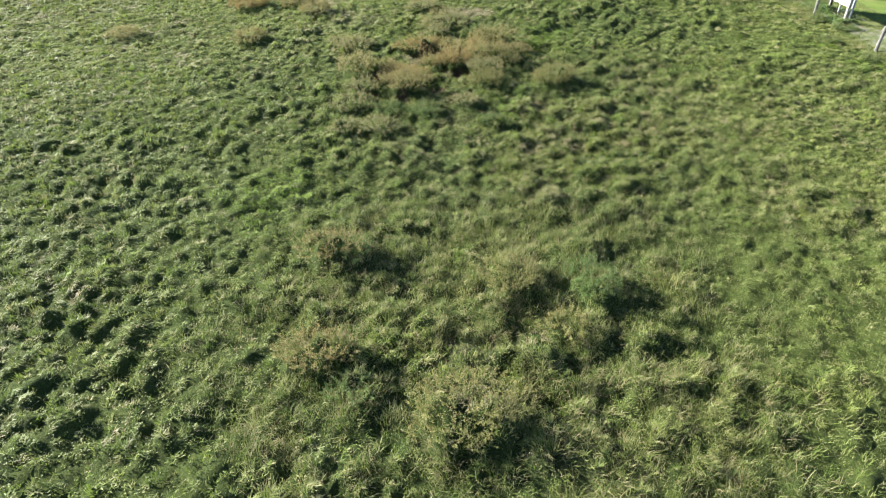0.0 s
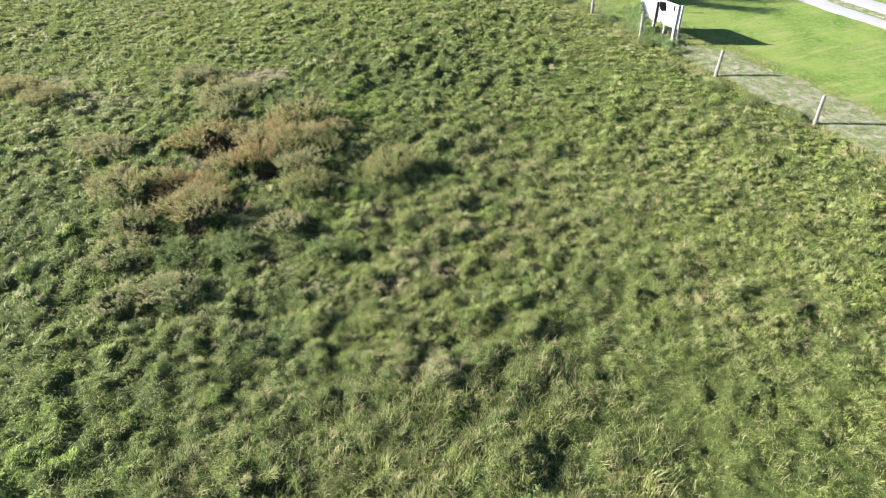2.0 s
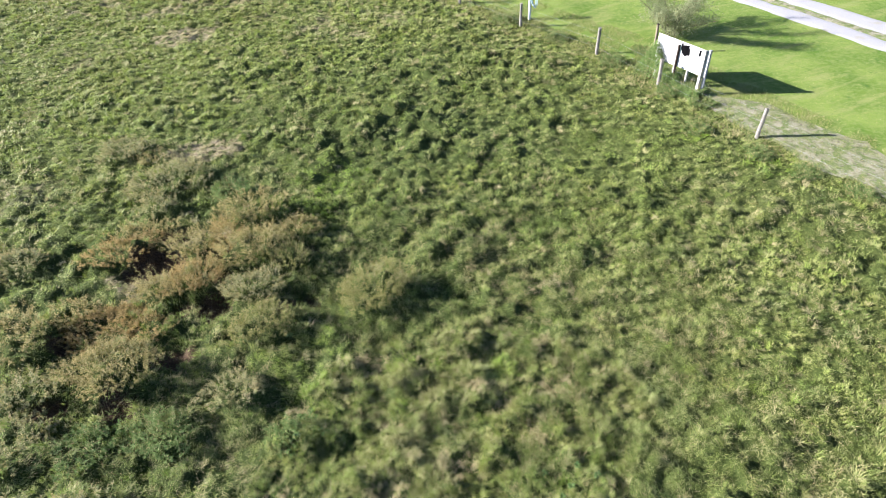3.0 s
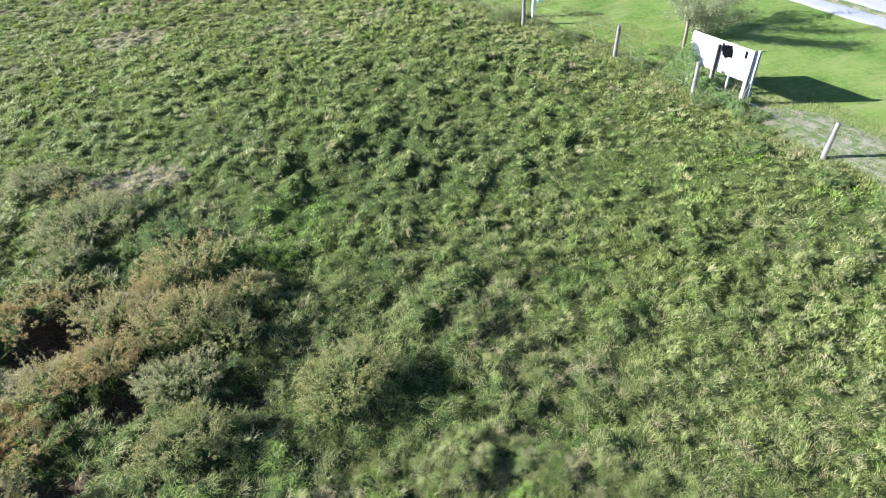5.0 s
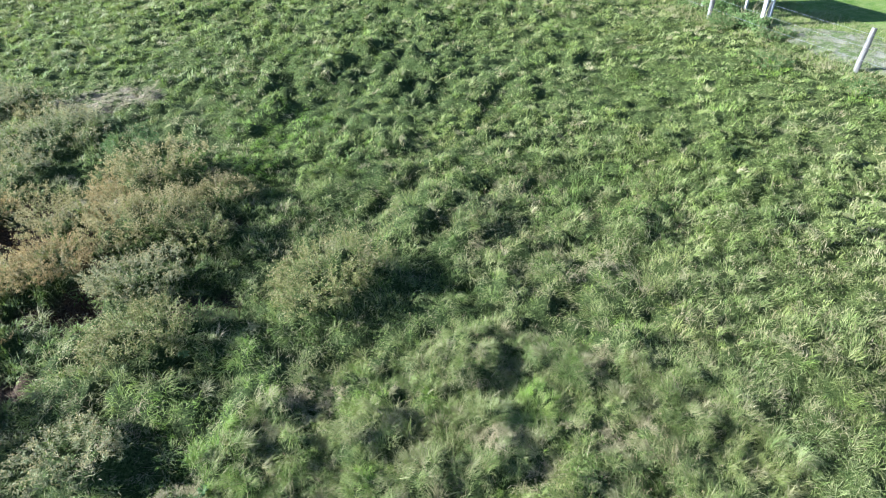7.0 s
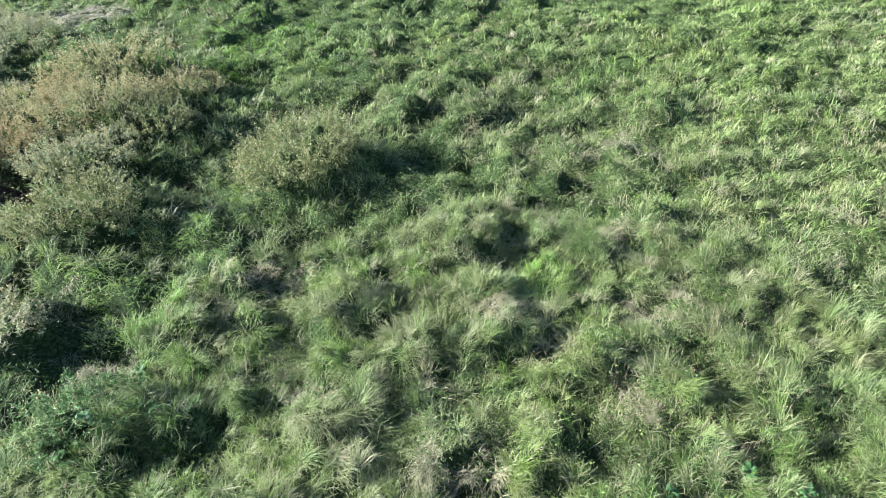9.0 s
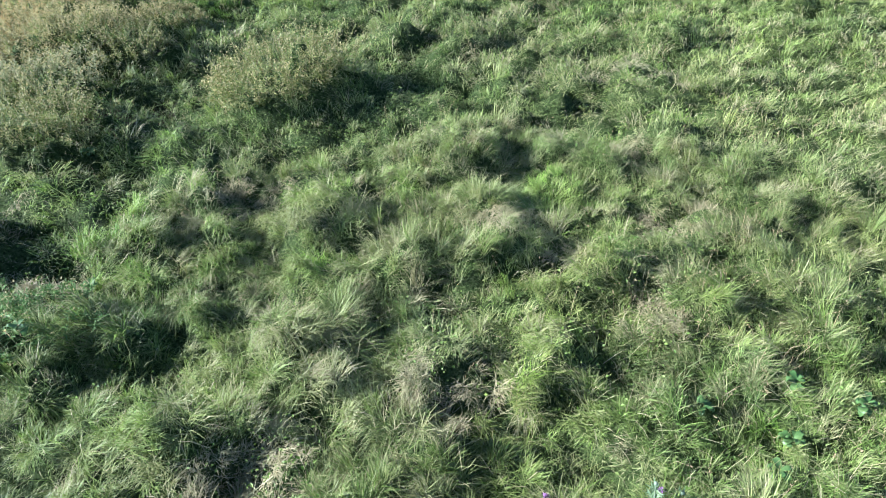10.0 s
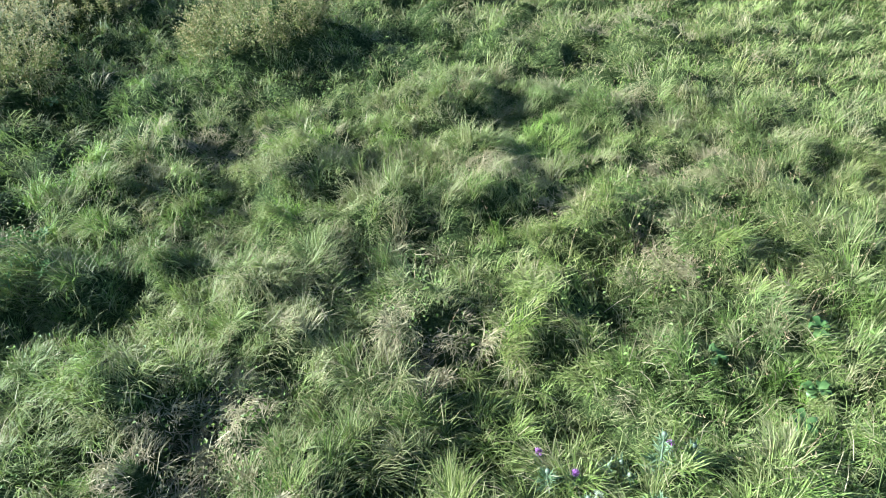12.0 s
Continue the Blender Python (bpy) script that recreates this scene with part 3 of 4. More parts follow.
    out, turn = np.sqrt(rng.random(m)), rng.uniform(-math.pi, math.pi, m)
    across, along = 0.62 * step * out * np.cos(turn), 0.50 * step * out * np.sin(turn)
    way = heading(ang[k])
    bx, by = x[k] + way[:, 0] * along - way[:, 1] * across, y[k] + way[:, 1] * along + way[:, 0] * across
    loose = rng.random(m) < np.where(r[k] < 12, 0.3, 0.42)
    head = np.where(loose, rng.uniform(-math.pi, math.pi, m), ang[k] + 1.1 * across / step + rng.normal(0, 0.42, m))
    lift = 0.07 * rng.random(n) ** 2                # some locks ride over their neighbours
    p = np.c_[bx, by, 0.92 * relief(bx, by) - 0.02 + lift[k]]
    long = tall[k] * np.where(r[k] < 12, 1.3, 1.25) * rng.uniform(0.55, 1.15, m)
    wide = width * np.maximum(1.0, r[k] / max(near, 4.2)) ** 0.85 * rng.uniform(0.7, 1.3, m) * np.where(high[k] & (near > 0), np.where((y[k] < 15) & (x[k] > 3), 0.8, 1.35), 1.0)
    pack = blades(p, heading(head), long, wide, np.clip(lean[k] + rng.normal(0, 0.18, m), 0.03, 1.45), np.clip(rng.normal(0.75, 0.35, m), 0.0, 1.6), joints,
                  np.clip(tone[k] + rng.normal(0, 0.14, m), 0, 1), np.clip(np.where(rng.random(m) < 0.04, rng.uniform(0.5, 1, m), dry[k]) + rng.normal(0, 0.13, m), 0, 1))
    ob = foliage(name, pack, GRASS, lush=np.repeat(lush[k], 3 + joints))
    return tagged(ob, label, "grass", kind="stuff")


sward("meadow_grass", 0, 4.6, 0.095, 46, 2, 0.0044, "long tangled green meadow grass lying in swirls")
sward("meadow_grass", 0.01, 12.0, 0.145, 25, 1, 0.0066, "long green pasture grass in loose tufts")
sward("pasture_grass", 12.0, 57.0, 0.215, 27, 0, 0.0185, "tufted green grazed pasture grass")


def rank_sward(count, label):
    """Tall tangled half-dead grass among the foremost weed clumps."""
    x, y = rng.uniform(-9, 10, count), rng.uniform(4.5, 17.2, count)
    k = rankness(x, y) * smooth(field(x, y, 0.6, 48) + 0.4 * field(x, y, 0.2, 49), 0.35, 0.95)
    keep = rng.random(count) < k
    x, y = x[keep], y[keep]
    n = len(x)
    li, lj = np.floor((x + 0.15 * field(x, y, 0.4, 74)) / 0.3).astype(np.int64), np.floor((y + 0.15 * field(x, y, 0.4, 75)) / 0.3).astype(np.int64)
    ang = np.where(rng.random(n) < 0.6, 2 * math.pi * lattice(li, lj, 45) + rng.normal(0, 0.4, n), rng.uniform(-3.14, 3.14, n))
    tall = 0.24 + 0.2 * lattice(li, lj, 46)
    dry = np.where(rng.random(n) < 0.3 + 0.35 * (field(x, y, 0.9, 44) - 0.4), rng.uniform(0.4, 1.0, n), rng.uniform(0, 0.25, n))
    tone = np.clip(0.5 + 0.7 * (lattice(li, lj, 43) - 0.5) + rng.normal(0, 0.15, n), 0, 1)
    p = np.c_[x, y, 0.75 * relief(x, y) - 0.02]
    ob = foliage("rank_grass", blades(p, heading(ang), tall * rng.uniform(0.6, 1.2, n), rng.uniform(0.008, 0.014, n), np.clip(rng.normal(0.5, 0.35, n), 0.05, 1.3), rng.uniform(0.2, 1.0, n), 1, tone, dry), GRASS)
    return tagged(ob, label, "grass", kind="stuff")


rank_sward(220000, "tall tangled olive and straw-coloured grass around weeds")


def outer_sward(count, label):
    """Coarse tufts on the pasture round about, which only the high and far views take in."""
    x, y = rng.uniform(-75, 22, count), rng.uniform(-45, 95, count)
    by = rng.random(count) < 0.6              # most of them close round the stretch in view
    x, y = np.where(by, rng.uniform(-34, 21, count), x), np.where(by, rng.uniform(-13, 16, count), y)
    keep = ~in_view(x, y) & (x < fence_x(y) + 0.3) & (field(x, y, 0.7, 65) > 0.3)
    x, y = x[keep], y[keep]
    n = len(x)
    p = np.c_[x, y, 0.8 * relief(x, y) - 0.02]
    tone = np.clip(0.45 + 0.7 * (field(x, y, 0.9, 57) - 0.5) + rng.normal(0, 0.1, n), 0, 1)
    dry = np.where(rng.random(n) < 0.1, rng.uniform(0.4, 1, n), rng.uniform(0, 0.2, n))
    ob = foliage("pasture_grass", blades(p, heading(rng.uniform(-3.14, 3.14, n)), rng.uniform(0.10, 0.28, n), rng.uniform(0.025, 0.06, n), rng.uniform(0.4, 1.2, n), rng.uniform(0, 0.6, n), 0, tone, dry), GRASS)
    return tagged(ob, label, "grass", kind="stuff")


outer_sward(130000, "coarse tufted green pasture grass")


def straw(count, reach, label):
    """Long dead blades lying across the sward."""
    r, a = reach * np.sqrt(rng.random(count)), rng.uniform(-math.pi, math.pi, count)
    x, y = NEAR[0] + r * np.cos(a), NEAR[1] + 2 + r * np.sin(a)
    keep = (field(x, y, 1.1, 77) + 0.5 * dryness(x, y) > rng.uniform(0.35, 0.85, count)) & (y > 17)
    x, y = x[keep], y[keep]
    n = len(x)
    ang = 2 * math.pi * (field(x, y, 1.3, 71) * 1.5 + 0.35 * field(x, y, 0.4, 72)) + rng.normal(0, 0.7, n)
    p = np.c_[x, y, relief(x, y) + rng.uniform(0.02, 0.12, n)]
    ob = foliage("straw", blades(p, heading(ang), rng.uniform(0.10, 0.26, n), rng.uniform(0.003, 0.005, n), rng.uniform(0.8, 1.4, n), rng.uniform(0.2, 0.9, n), 2,
                 rng.uniform(0.5, 1, n), rng.uniform(0.35, 1.0, n)), GRASS)
    return tagged(ob, label, "grass", kind="stuff")




def forbs(count, reach, label):
    """Clover and other small round leaves low in the near sward."""
    r, a = reach * np.sqrt(rng.random(count)), rng.uniform(-math.pi, math.pi, count)
    x, y = NEAR[0] + r * np.cos(a), NEAR[1] + 2 + r * np.sin(a)
    keep = (field(x, y, 0.7, 78) + 0.4 * field(x, y, 0.2, 79) > rng.uniform(0.6, 1.0, count)) & (y > 17)
    x, y = x[keep], y[keep]
    n = len(x)
    turn, rise = rng.uniform(-math.pi, math.pi, n), rng.uniform(-0.1, 0.7, n)
    p = np.c_[x, y, relief(x, y) + rng.uniform(0.0, 0.15, n)]
    size = rng.uniform(0.014, 0.036, n)
    pack = leaflets(p, np.c_[heading(turn) * np.cos(rise)[:, None], np.sin(rise)], np.c_[rng.normal(0, 0.35, (n, 2)), np.ones(n)], size, size * 0.7, np.clip(rng.normal(0.25, 0.2, n), 0, 1), rng.uniform(0, 0.2, n))
    ob = foliage("small_forbs", pack, GRASS, lush=np.repeat(rng.uniform(0, 0.5, n), 4))
    return tagged(ob, label, "weeds", kind="stuff")


def seed_stalks(count, reach, label):
    """Thin dead flowering stalks that stand out of the near sward, each with a few husks at its tip."""
    r, a = reach * np.sqrt(rng.random(count)), rng.uniform(-math.pi, math.pi, count)
    x, y = NEAR[0] + r * np.cos(a), NEAR[1] + 2 + r * np.sin(a)
    keep = (field(x, y, 0.9, 85) + 0.6 * np.minimum(mounds(x, y), 0.5) > rng.uniform(0.45, 0.95, count)) & (y > 17)
    x, y = x[keep], y[keep]
    n = len(x)
    p = np.c_[x, y, 0.92 * relief(x, y)]
    ang, tall = rng.uniform(-math.pi, math.pi, n), rng.uniform(0.14, 0.36, n)
    lean, bend = np.clip(rng.normal(0.35, 0.3, n), 0, 1.2), rng.uniform(0.1, 0.8, n)
    stems = blades(p, heading(ang), tall, np.full(n, 0.0032), lean, bend, 1, rng.uniform(0.4, 1, n), rng.uniform(0.55, 1.0, n))
    k = np.repeat(np.arange(n), 5)
    m = len(k)
    s = rng.uniform(0.4, 1.0, m)
    flat = np.c_[heading(ang[k]), np.zeros(m)]
    lo, hi = 0.55 * tall[k], 0.45 * tall[k] * s
    q = p[k] + flat * (lo * np.sin(lean[k]) + hi * np.sin(lean[k] + bend[k]))[:, None] + np.array([0, 0, 1.0]) * (lo * np.cos(lean[k]) + hi * np.cos(lean[k] + bend[k]))[:, None]
    size = rng.uniform(0.010, 0.024, m)
    husks = leaflets(q, rng.normal(0, 0.7, (m, 3)) + (0, 0, 0.8), rng.normal(0, 1, (m, 3)), size, size * 0.4, rng.uniform(0.3, 1, m), rng.uniform(0.6, 1.0, m))
    ob = foliage("seed_stalks", joined(stems, husks), STEM)
    return tagged(ob, label, "grass", kind="stuff")


seed_stalks(9000, 8.5, "thin straw-coloured seeding grass stalks above the sward")
forbs(75000, 8.0, "small round green leaves of clover low in the grass")
straw(12000, 8.0, "pale dead grass stalks lying across the sward")


def short_grass(name, count, x0, x1, y0, y1, height, width, dry_share, label, bare):
    """Cropped blades on the lawn and, sparse, on the trodden verge."""
    y = rng.uniform(y0, y1, count)
    x = fence_x(y) + x0 + (x1 - x0) * rng.random(count)
    keep = field(x, y, 0.9, 33) + 0.6 * field(x, y, 0.3, 34) > bare
    off = x - track_x(y)
    keep &= ~(((off > -0.1) & (off < 1.4)) | ((off > 1.7) & (off < 3.4)))
    x, y = x[keep], y[keep]
    n = len(x)
    p = np.c_[x, y, np.full(n, 0.0)]
    dry = np.where(rng.random(n) < dry_share, rng.uniform(0.5, 1, n), rng.uniform(0, 0.2, n))
    ob = foliage(name, blades(p, heading(rng.uniform(-3.14, 3.14, n)), (height + 0.05) * rng.uniform(0.6, 1.3, n), np.full(n, width), rng.uniform(0.3, 1.1, n), rng.uniform(0, 0.6, n), 0,
                 np.clip(0.65 + 0.5 * (field(x, y, 0.7, 35) - 0.5) + rng.normal(0, 0.2, n), 0, 1), dry), GRASS)
    return tagged(ob, label, "grass", kind="stuff")


short_grass("lawn_grass", 70000, 1.0, 14.0, 22, 58, 0.03, 0.014, 0.14, "short mown yellow-green lawn grass", 0.45)
short_grass("verge_grass", 80000, -0.6, 3.2, 16, 48, 0.09, 0.014, 0.40, "sparse dry grass on the trodden verge", 0.62)

# ---------------------------------------------------------------- weed clumps


def weed_parts(seed, rx, ry, h, shoots, leaf_mat, head_mat, head_share, parent, fine=1.0, dead=0.15):
    """A mound of thin upright shoots, each with leaves up the stem and seed heads at the top."""
    g = np.random.default_rng(seed)
    rr, aa = np.minimum(np.sqrt(g.random(shoots)) * 1.02 + np.abs(g.normal(0, 0.10, shoots)), 1.35), g.uniform(-math.pi, math.pi, shoots)
    lump = 0.58 + 0.62 * field(aa * 1.6 + seed, aa * 0, 1.0, seed) + 0.15 * field(aa * 5 + seed, aa * 0, 1.0, seed + 1)
    x, y = rr * rx * lump * np.cos(aa), rr * ry * lump * np.sin(aa)
    top = h * np.clip(1.0 - 0.55 * rr ** 2.4, 0.25, 1) * (0.30 + 0.60 * field(x, y, 0.45, seed + 3) + 0.45 * field(x, y, 0.2, seed + 4)) * g.uniform(0.7, 1.25, shoots) * np.where(g.random(shoots) < 0.22, g.uniform(1.15, 1.55, shoots), 1.0)
    lean = 0.08 + 0.30 * rr * g.uniform(0.4, 1.5, shoots)
    ang = aa + g.normal(0, 0.7, shoots)
    way = heading(ang)
    p = np.c_[x, y, np.full(shoots, -0.05)]
    tone, dry = g.random(shoots), (g.random(shoots) < 0.25) * g.uniform(0.4, 1, shoots)
    bend = g.uniform(0.1, 0.8, shoots)
    stems = blades(p, way, top * 1.12, np.full(shoots, 0.005), lean, bend, 1, tone, dry)
    foliage("stalk", stems, STEM, parent)

    def along(s, k):
        flat = np.c_[way[k], np.zeros(len(k))]
        f = top[k] * 1.12
        a, b = lean[k], lean[k] + bend[k]
        lo, hi = np.minimum(s, 0.55) * f, np.maximum(s - 0.55, 0) * f
        return p[k] + flat * (lo * np.sin(a) + hi * np.sin(b))[:, None] + np.array([0, 0, 1.0]) * (lo * np.cos(a) + hi * np.cos(b))[:, None]

    n = int(shoots * 18 / fine)
    k = g.integers(0, shoots, n)
    s = 0.12 + 0.82 * g.random(n) ** 0.75
    turn, rise = g.uniform(-math.pi, math.pi, n), g.uniform(-0.2, 0.9, n)
    d = np.c_[np.cos(turn) * np.cos(rise), np.sin(turn) * np.cos(rise), np.sin(rise)]
    nor = np.c_[g.normal(0, 0.4, n), g.normal(0, 0.4, n), np.ones(n)]
    size = g.uniform(0.045, 0.105, n) * fine * (1.15 - 0.5 * s)
    foliage("leaf", leaflets(along(s, k), d, nor, size, size * g.uniform(0.16, 0.34, n), np.clip(g.normal(0.45, 0.33, n), 0, 1),
            (g.random(n) < dead * (0.5 + s)) * g.uniform(0.3, 1, n)), leaf_mat, parent)
    m = int(shoots * 4 * head_share / fine)
    if m:
        k = g.integers(0, shoots, m)
        s = g.uniform(0.68, 1.06, m)
        d = np.c_[g.normal(0, 0.6, (m, 2)), g.uniform(0.1, 1, m)]
        nor = g.normal(0, 1, (m, 3))
        size = g.uniform(0.020, 0.044, m) * fine
        foliage("seed_head", leaflets(along(s, k) + g.normal(0, 0.02, (m, 3)), d, nor, size, size * 0.6, g.random(m), (g.random(m) < 0.3) * g.random(m)),
                head_mat, parent)


KINDS = {
    "tan": ("weed_clump", "mound of going-to-seed tan and green weeds in the pasture", DRYLEAF, SEED, 2.2, 0.40),
    "rust": ("weed_clump", "mound of dried russet-brown seeding weeds in the pasture", RUSTLEAF, RUST, 2.8, 0.5),
    "grey": ("weed_clump", "mound of fluffy grey-green weeds with pale seed heads", GREYLEAF, SEED, 1.5, 0.30),
    "olive": ("weed_clump", "mound of leafy olive-green weeds with scattered tan heads", OLIVELEAF, SEED, 0.7, 0.16),
    "green": ("weed_clump", "mound of leafy dark green weeds in long grass", LEAF, SEED, 0.25, 0.06),
}
def build_clumps():
    for k, (kind, x, y, rx, ry, h) in enumerate(CLUMPS):
        name, label, leaf_mat, head_mat, heads, dead = KINDS[kind]
        if y < 16:                      # the foremost are greener, with few heads left
            leaf_mat, heads, dead = {"rust": DRYLEAF, "tan": OLIVELEAF, "green": LEAF, "grey": GREYLEAF}[kind], 0.45 * heads, 0.7 * dead
        near = y > 20 and -3 < x < 7 and y < 30
        base = thing(name, pose(x, y, float(ground_height(x, y)), 0, 0, 0), label, "weeds", "weed clumps")
        weed_parts(100 + k, rx, ry, (0.95 if y < 16 else 0.82) * h, int((430 if near else 250) * rx * ry / 0.7), leaf_mat, head_mat, heads, base, 0.78 if near else 0.88 if y < 16 else 1.0, dead)


build_clumps()

# ---------------------------------------------------------------- fence


def box(sx, sy, sz, bevel=0.0, z0=0.0):
    bm = bmesh.new()
    bmesh.ops.create_cube(bm, size=1)
    bmesh.ops.scale(bm, vec=(sx, sy, sz), verts=bm.verts)
    bmesh.ops.translate(bm, vec=(0, 0, sz / 2 + z0), verts=bm.verts)
    if bevel:
        bmesh.ops.bevel(bm, geom=list(bm.edges), offset=bevel, segments=1, affect="EDGES")
    return bm


def log(radius, height, seed):
    """A round post, a little crooked, with a slanted top."""
    g = np.random.default_rng(seed)
    bm = bmesh.new()
    rings, n = 6, 10
    rows = []
    ox, oy = 0.0, 0.0
    for i in range(rings):
        z = -0.25 + (height + 0.25) * i / (rings - 1)
        ox, oy = ox + g.normal(0, 0.006), oy + g.normal(0, 0.006)
        row = []
        for j in range(n):
            a = 2 * math.pi * j / n
            r = radius * (1.06 - 0.14 * i / (rings - 1)) * g.uniform(0.95, 1.05)
            tip = 0.018 * math.cos(a + seed) if i == rings - 1 else 0
            row.append(bm.verts.new((ox + r * math.cos(a), oy + r * math.sin(a), z + tip)))
        rows.append(row)
    for a, b in zip(rows, rows[1:]):
        for j in range(n):
            bm.faces.new((a[j], a[(j + 1) % n], b[(j + 1) % n], b[j]))
    bm.faces.new(rows[-1])
    return bm


def tube(points, radius, sides=5):
    """A round rod through points."""
    bm = bmesh.new()
    rows = []
    for i, p in enumerate(points):
        p = Vector(p)
        d = (Vector(points[min(i + 1, len(points) - 1)]) - Vector(points[max(i - 1, 0)])).normalized()
        u = d.orthogonal().normalized()
        w = d.cross(u)
        r = radius[i] if hasattr(radius, "__len__") else radius
        rows.append([bm.verts.new(p + r * (u * math.cos(2 * math.pi * j / sides) + w * math.sin(2 * math.pi * j / sides))) for j in range(sides)])
    for a, b in zip(rows, rows[1:]):
        for j in range(sides):
            bm.faces.new((a[j], a[(j + 1) % sides], b[(j + 1) % sides], b[j]))
    bm.faces.new(rows[0][::-1])
    bm.faces.new(rows[-1])
    return bm


def build_fence():
    fence = thing("fence", pose(0, 0, 0), "wire fence on weathered round wooden posts along the pasture", "fence")
    tops = []
    for k, (x, y) in enumerate(FENCE):
        ob = part("post", log(0.072, 1.18 + 0.03 * math.sin(k * 2.3), k + 1), POST_WOOD, fence)
        lean = (1.5 * math.sin(k * 1.7), 2.0 * math.cos(k * 2.9))
        ob.matrix_basis = pose(x, y, 0, lean[0], lean[1], 0)
        tops.append((x, y))
    for z in (0.35, 0.68, 1.02):
        pts = []
        for (x0, y0), (x1, y1) in zip(tops, tops[1:]):
            for f in (0, 0.25, 0.5, 0.75):
                pts.append((x0 + (x1 - x0) * f - 0.07, y0 + (y1 - y0) * f, z - 0.03 * math.sin(math.pi * f)))
        part("wire", tube(pts, 0.0022, 4), WIRE, fence)


build_fence()

# ---------------------------------------------------------------- sign board
BOARD_A, BOARD_B = Vector((18.95, 33.75, 0)), Vector((19.45, 31.33, 0))     # its two ends on the ground


def build_sign():
    """Seen from the meadow; x runs along the board from the far end, y away from the meadow."""
    way = BOARD_B - BOARD_A
    turn = math.degrees(math.atan2(way.y, way.x))
    sign = thing("sign_board", pose(BOARD_A.x, BOARD_A.y, 0, 0, 0, turn), "white painted plywood board on wooden posts with black blotches", "sign")
    wide, low, high = way.length, 0.76, 1.80
    panel = box(wide, 0.018, high - low, 0.003, low)
    bmesh.ops.translate(panel, vec=(wide / 2, 0, 0), verts=panel.verts)
    ob = part("panel", panel, BOARD, sign, "white painted plywood panel")
    # irregular black blotch, a plain shape
    bm = bmesh.new()
    g = random.Random(4)
    ring = [bm.verts.new((1.40 + 0.23 * math.cos(a) * g.uniform(0.7, 1.15), -0.0105, 1.51 + 0.25 * math.sin(a) * g.uniform(0.75, 1.15)))
            for a in [2 * math.pi * j / 18 for j in range(18)]]
    bm.faces.new(ring)
    bmesh.ops.solidify(bm, geom=bm.faces[:], thickness=-0.006)
    part("blotch", bm, BLACK, ob, "irregular black painted blotch")
    for x, z, sx, sz, mat in ((2.05, 1.48, 0.09, 0.24, BLACK), (1.42, 0.88, 0.11, 0.12, GREY), (1.20, 1.60, 0.07, 0.15, BLACK)):
        bm = box(sx, 0.006, sz, 0.001, z)
        bmesh.ops.translate(bm, vec=(x, -0.0135, 0), verts=bm.verts)
        part("blotch", bm, mat, ob)
    # the dark strip at 1.10 and the grey post colour in shade on white timber
    for x, y, w, top, mat in ((0.10, 0.06, 0.09, 1.7, PALE_WOOD), (1.10, -0.060, 0.045, 1.66, DARK_WOOD), (1.045, -0.060, 0.06, 1.66, PALE_WOOD), (1.62, 0.05, 0.06, 1.6, PALE_WOOD),
                              (2.30, -0.07, 0.11, 1.83, PALE_WOOD), (2.42, 0.07, 0.10, 1.83, GREY)):
        bm = box(w, 0.09, top + 0.2, 0.006, -0.2)
        bmesh.ops.translate(bm, vec=(x, y, 0), verts=bm.verts)
        part("post", bm, mat, sign)


build_sign()

# ---------------------------------------------------------------- weeds and shrub by the fence


def build_shrub():
    """An open bush behind the sign board: forked stems and loose small leaves."""
    g = np.random.default_rng(7)
    bush = thing("shrub", pose(22.3, 36.8, 0), "open leafy green shrub growing on the lawn behind the sign", "shrub")
    ends = []
    for k in range(12):
        a = 2 * math.pi * k / 12 + g.uniform(-0.3, 0.3)
        reach, h = g.uniform(1.0, 2.9), g.uniform(0.9, 2.4)
        pts = [(0.1 * math.cos(a), 0.1 * math.sin(a), -0.1)]
        for f in (0.3, 0.6, 1.0):
            pts.append((reach * f * math.cos(a + 0.3 * f) + g.normal(0, 0.04), reach * f * math.sin(a + 0.3 * f) + g.normal(0, 0.04), h * f ** 0.8))
        part("limb", tube(pts, [0.035, 0.026, 0.017, 0.008], 6), BARK, bush)
        for _ in range(12):
            f = g.uniform(0.15, 1.0)
            b = np.array([np.interp(f, (0, 0.3, 0.6, 1), [q[c] for q in pts]) for c in range(3)])
            t = b + np.array([g.normal(0, 0.3), g.normal(0, 0.3), g.uniform(-0.1, 0.4)])
            ends.append((b, t))
    bm = bmesh.new()
    p0, p1 = np.array([e[0] for e in ends]), np.array([e[1] for e in ends])
    n = 17000
    k, s = g.integers(0, len(ends), n), g.random(n) ** 0.7
    p = p0[k] * (1 - s)[:, None] + p1[k] * s[:, None] + g.normal(0, 0.14, (n, 3))
    size = g.uniform(0.045, 0.09, n)
    foliage("crown", leaflets(p, g.normal(0, 1, (n, 3)) + (0, 0, 0.3), g.normal(0, 0.6, (n, 3)) + (0, 0, 1), size, size * 0.55, np.clip(g.normal(0.5, 0.28, n), 0, 1),
            (g.random(n) < 0.1) * g.random(n)), SHRUB, bush)
    bm.free()
    w = g.normal(0, 1, (len(ends), 2))
    d = p1 - p0
    ln = np.linalg.norm(d, axis=1)
    flat = np.arctan2(d[:, 1], d[:, 0])
    lean = np.arccos(np.clip(d[:, 2] / ln, -1, 1))
    foliage("twig", blades(p0, heading(flat), ln, np.full(len(ends), 0.012), lean, np.zeros(len(ends)), 1, w[:, 0] * 0 + 0.3, w[:, 0] * 0 + 0.6), STEM, bush)


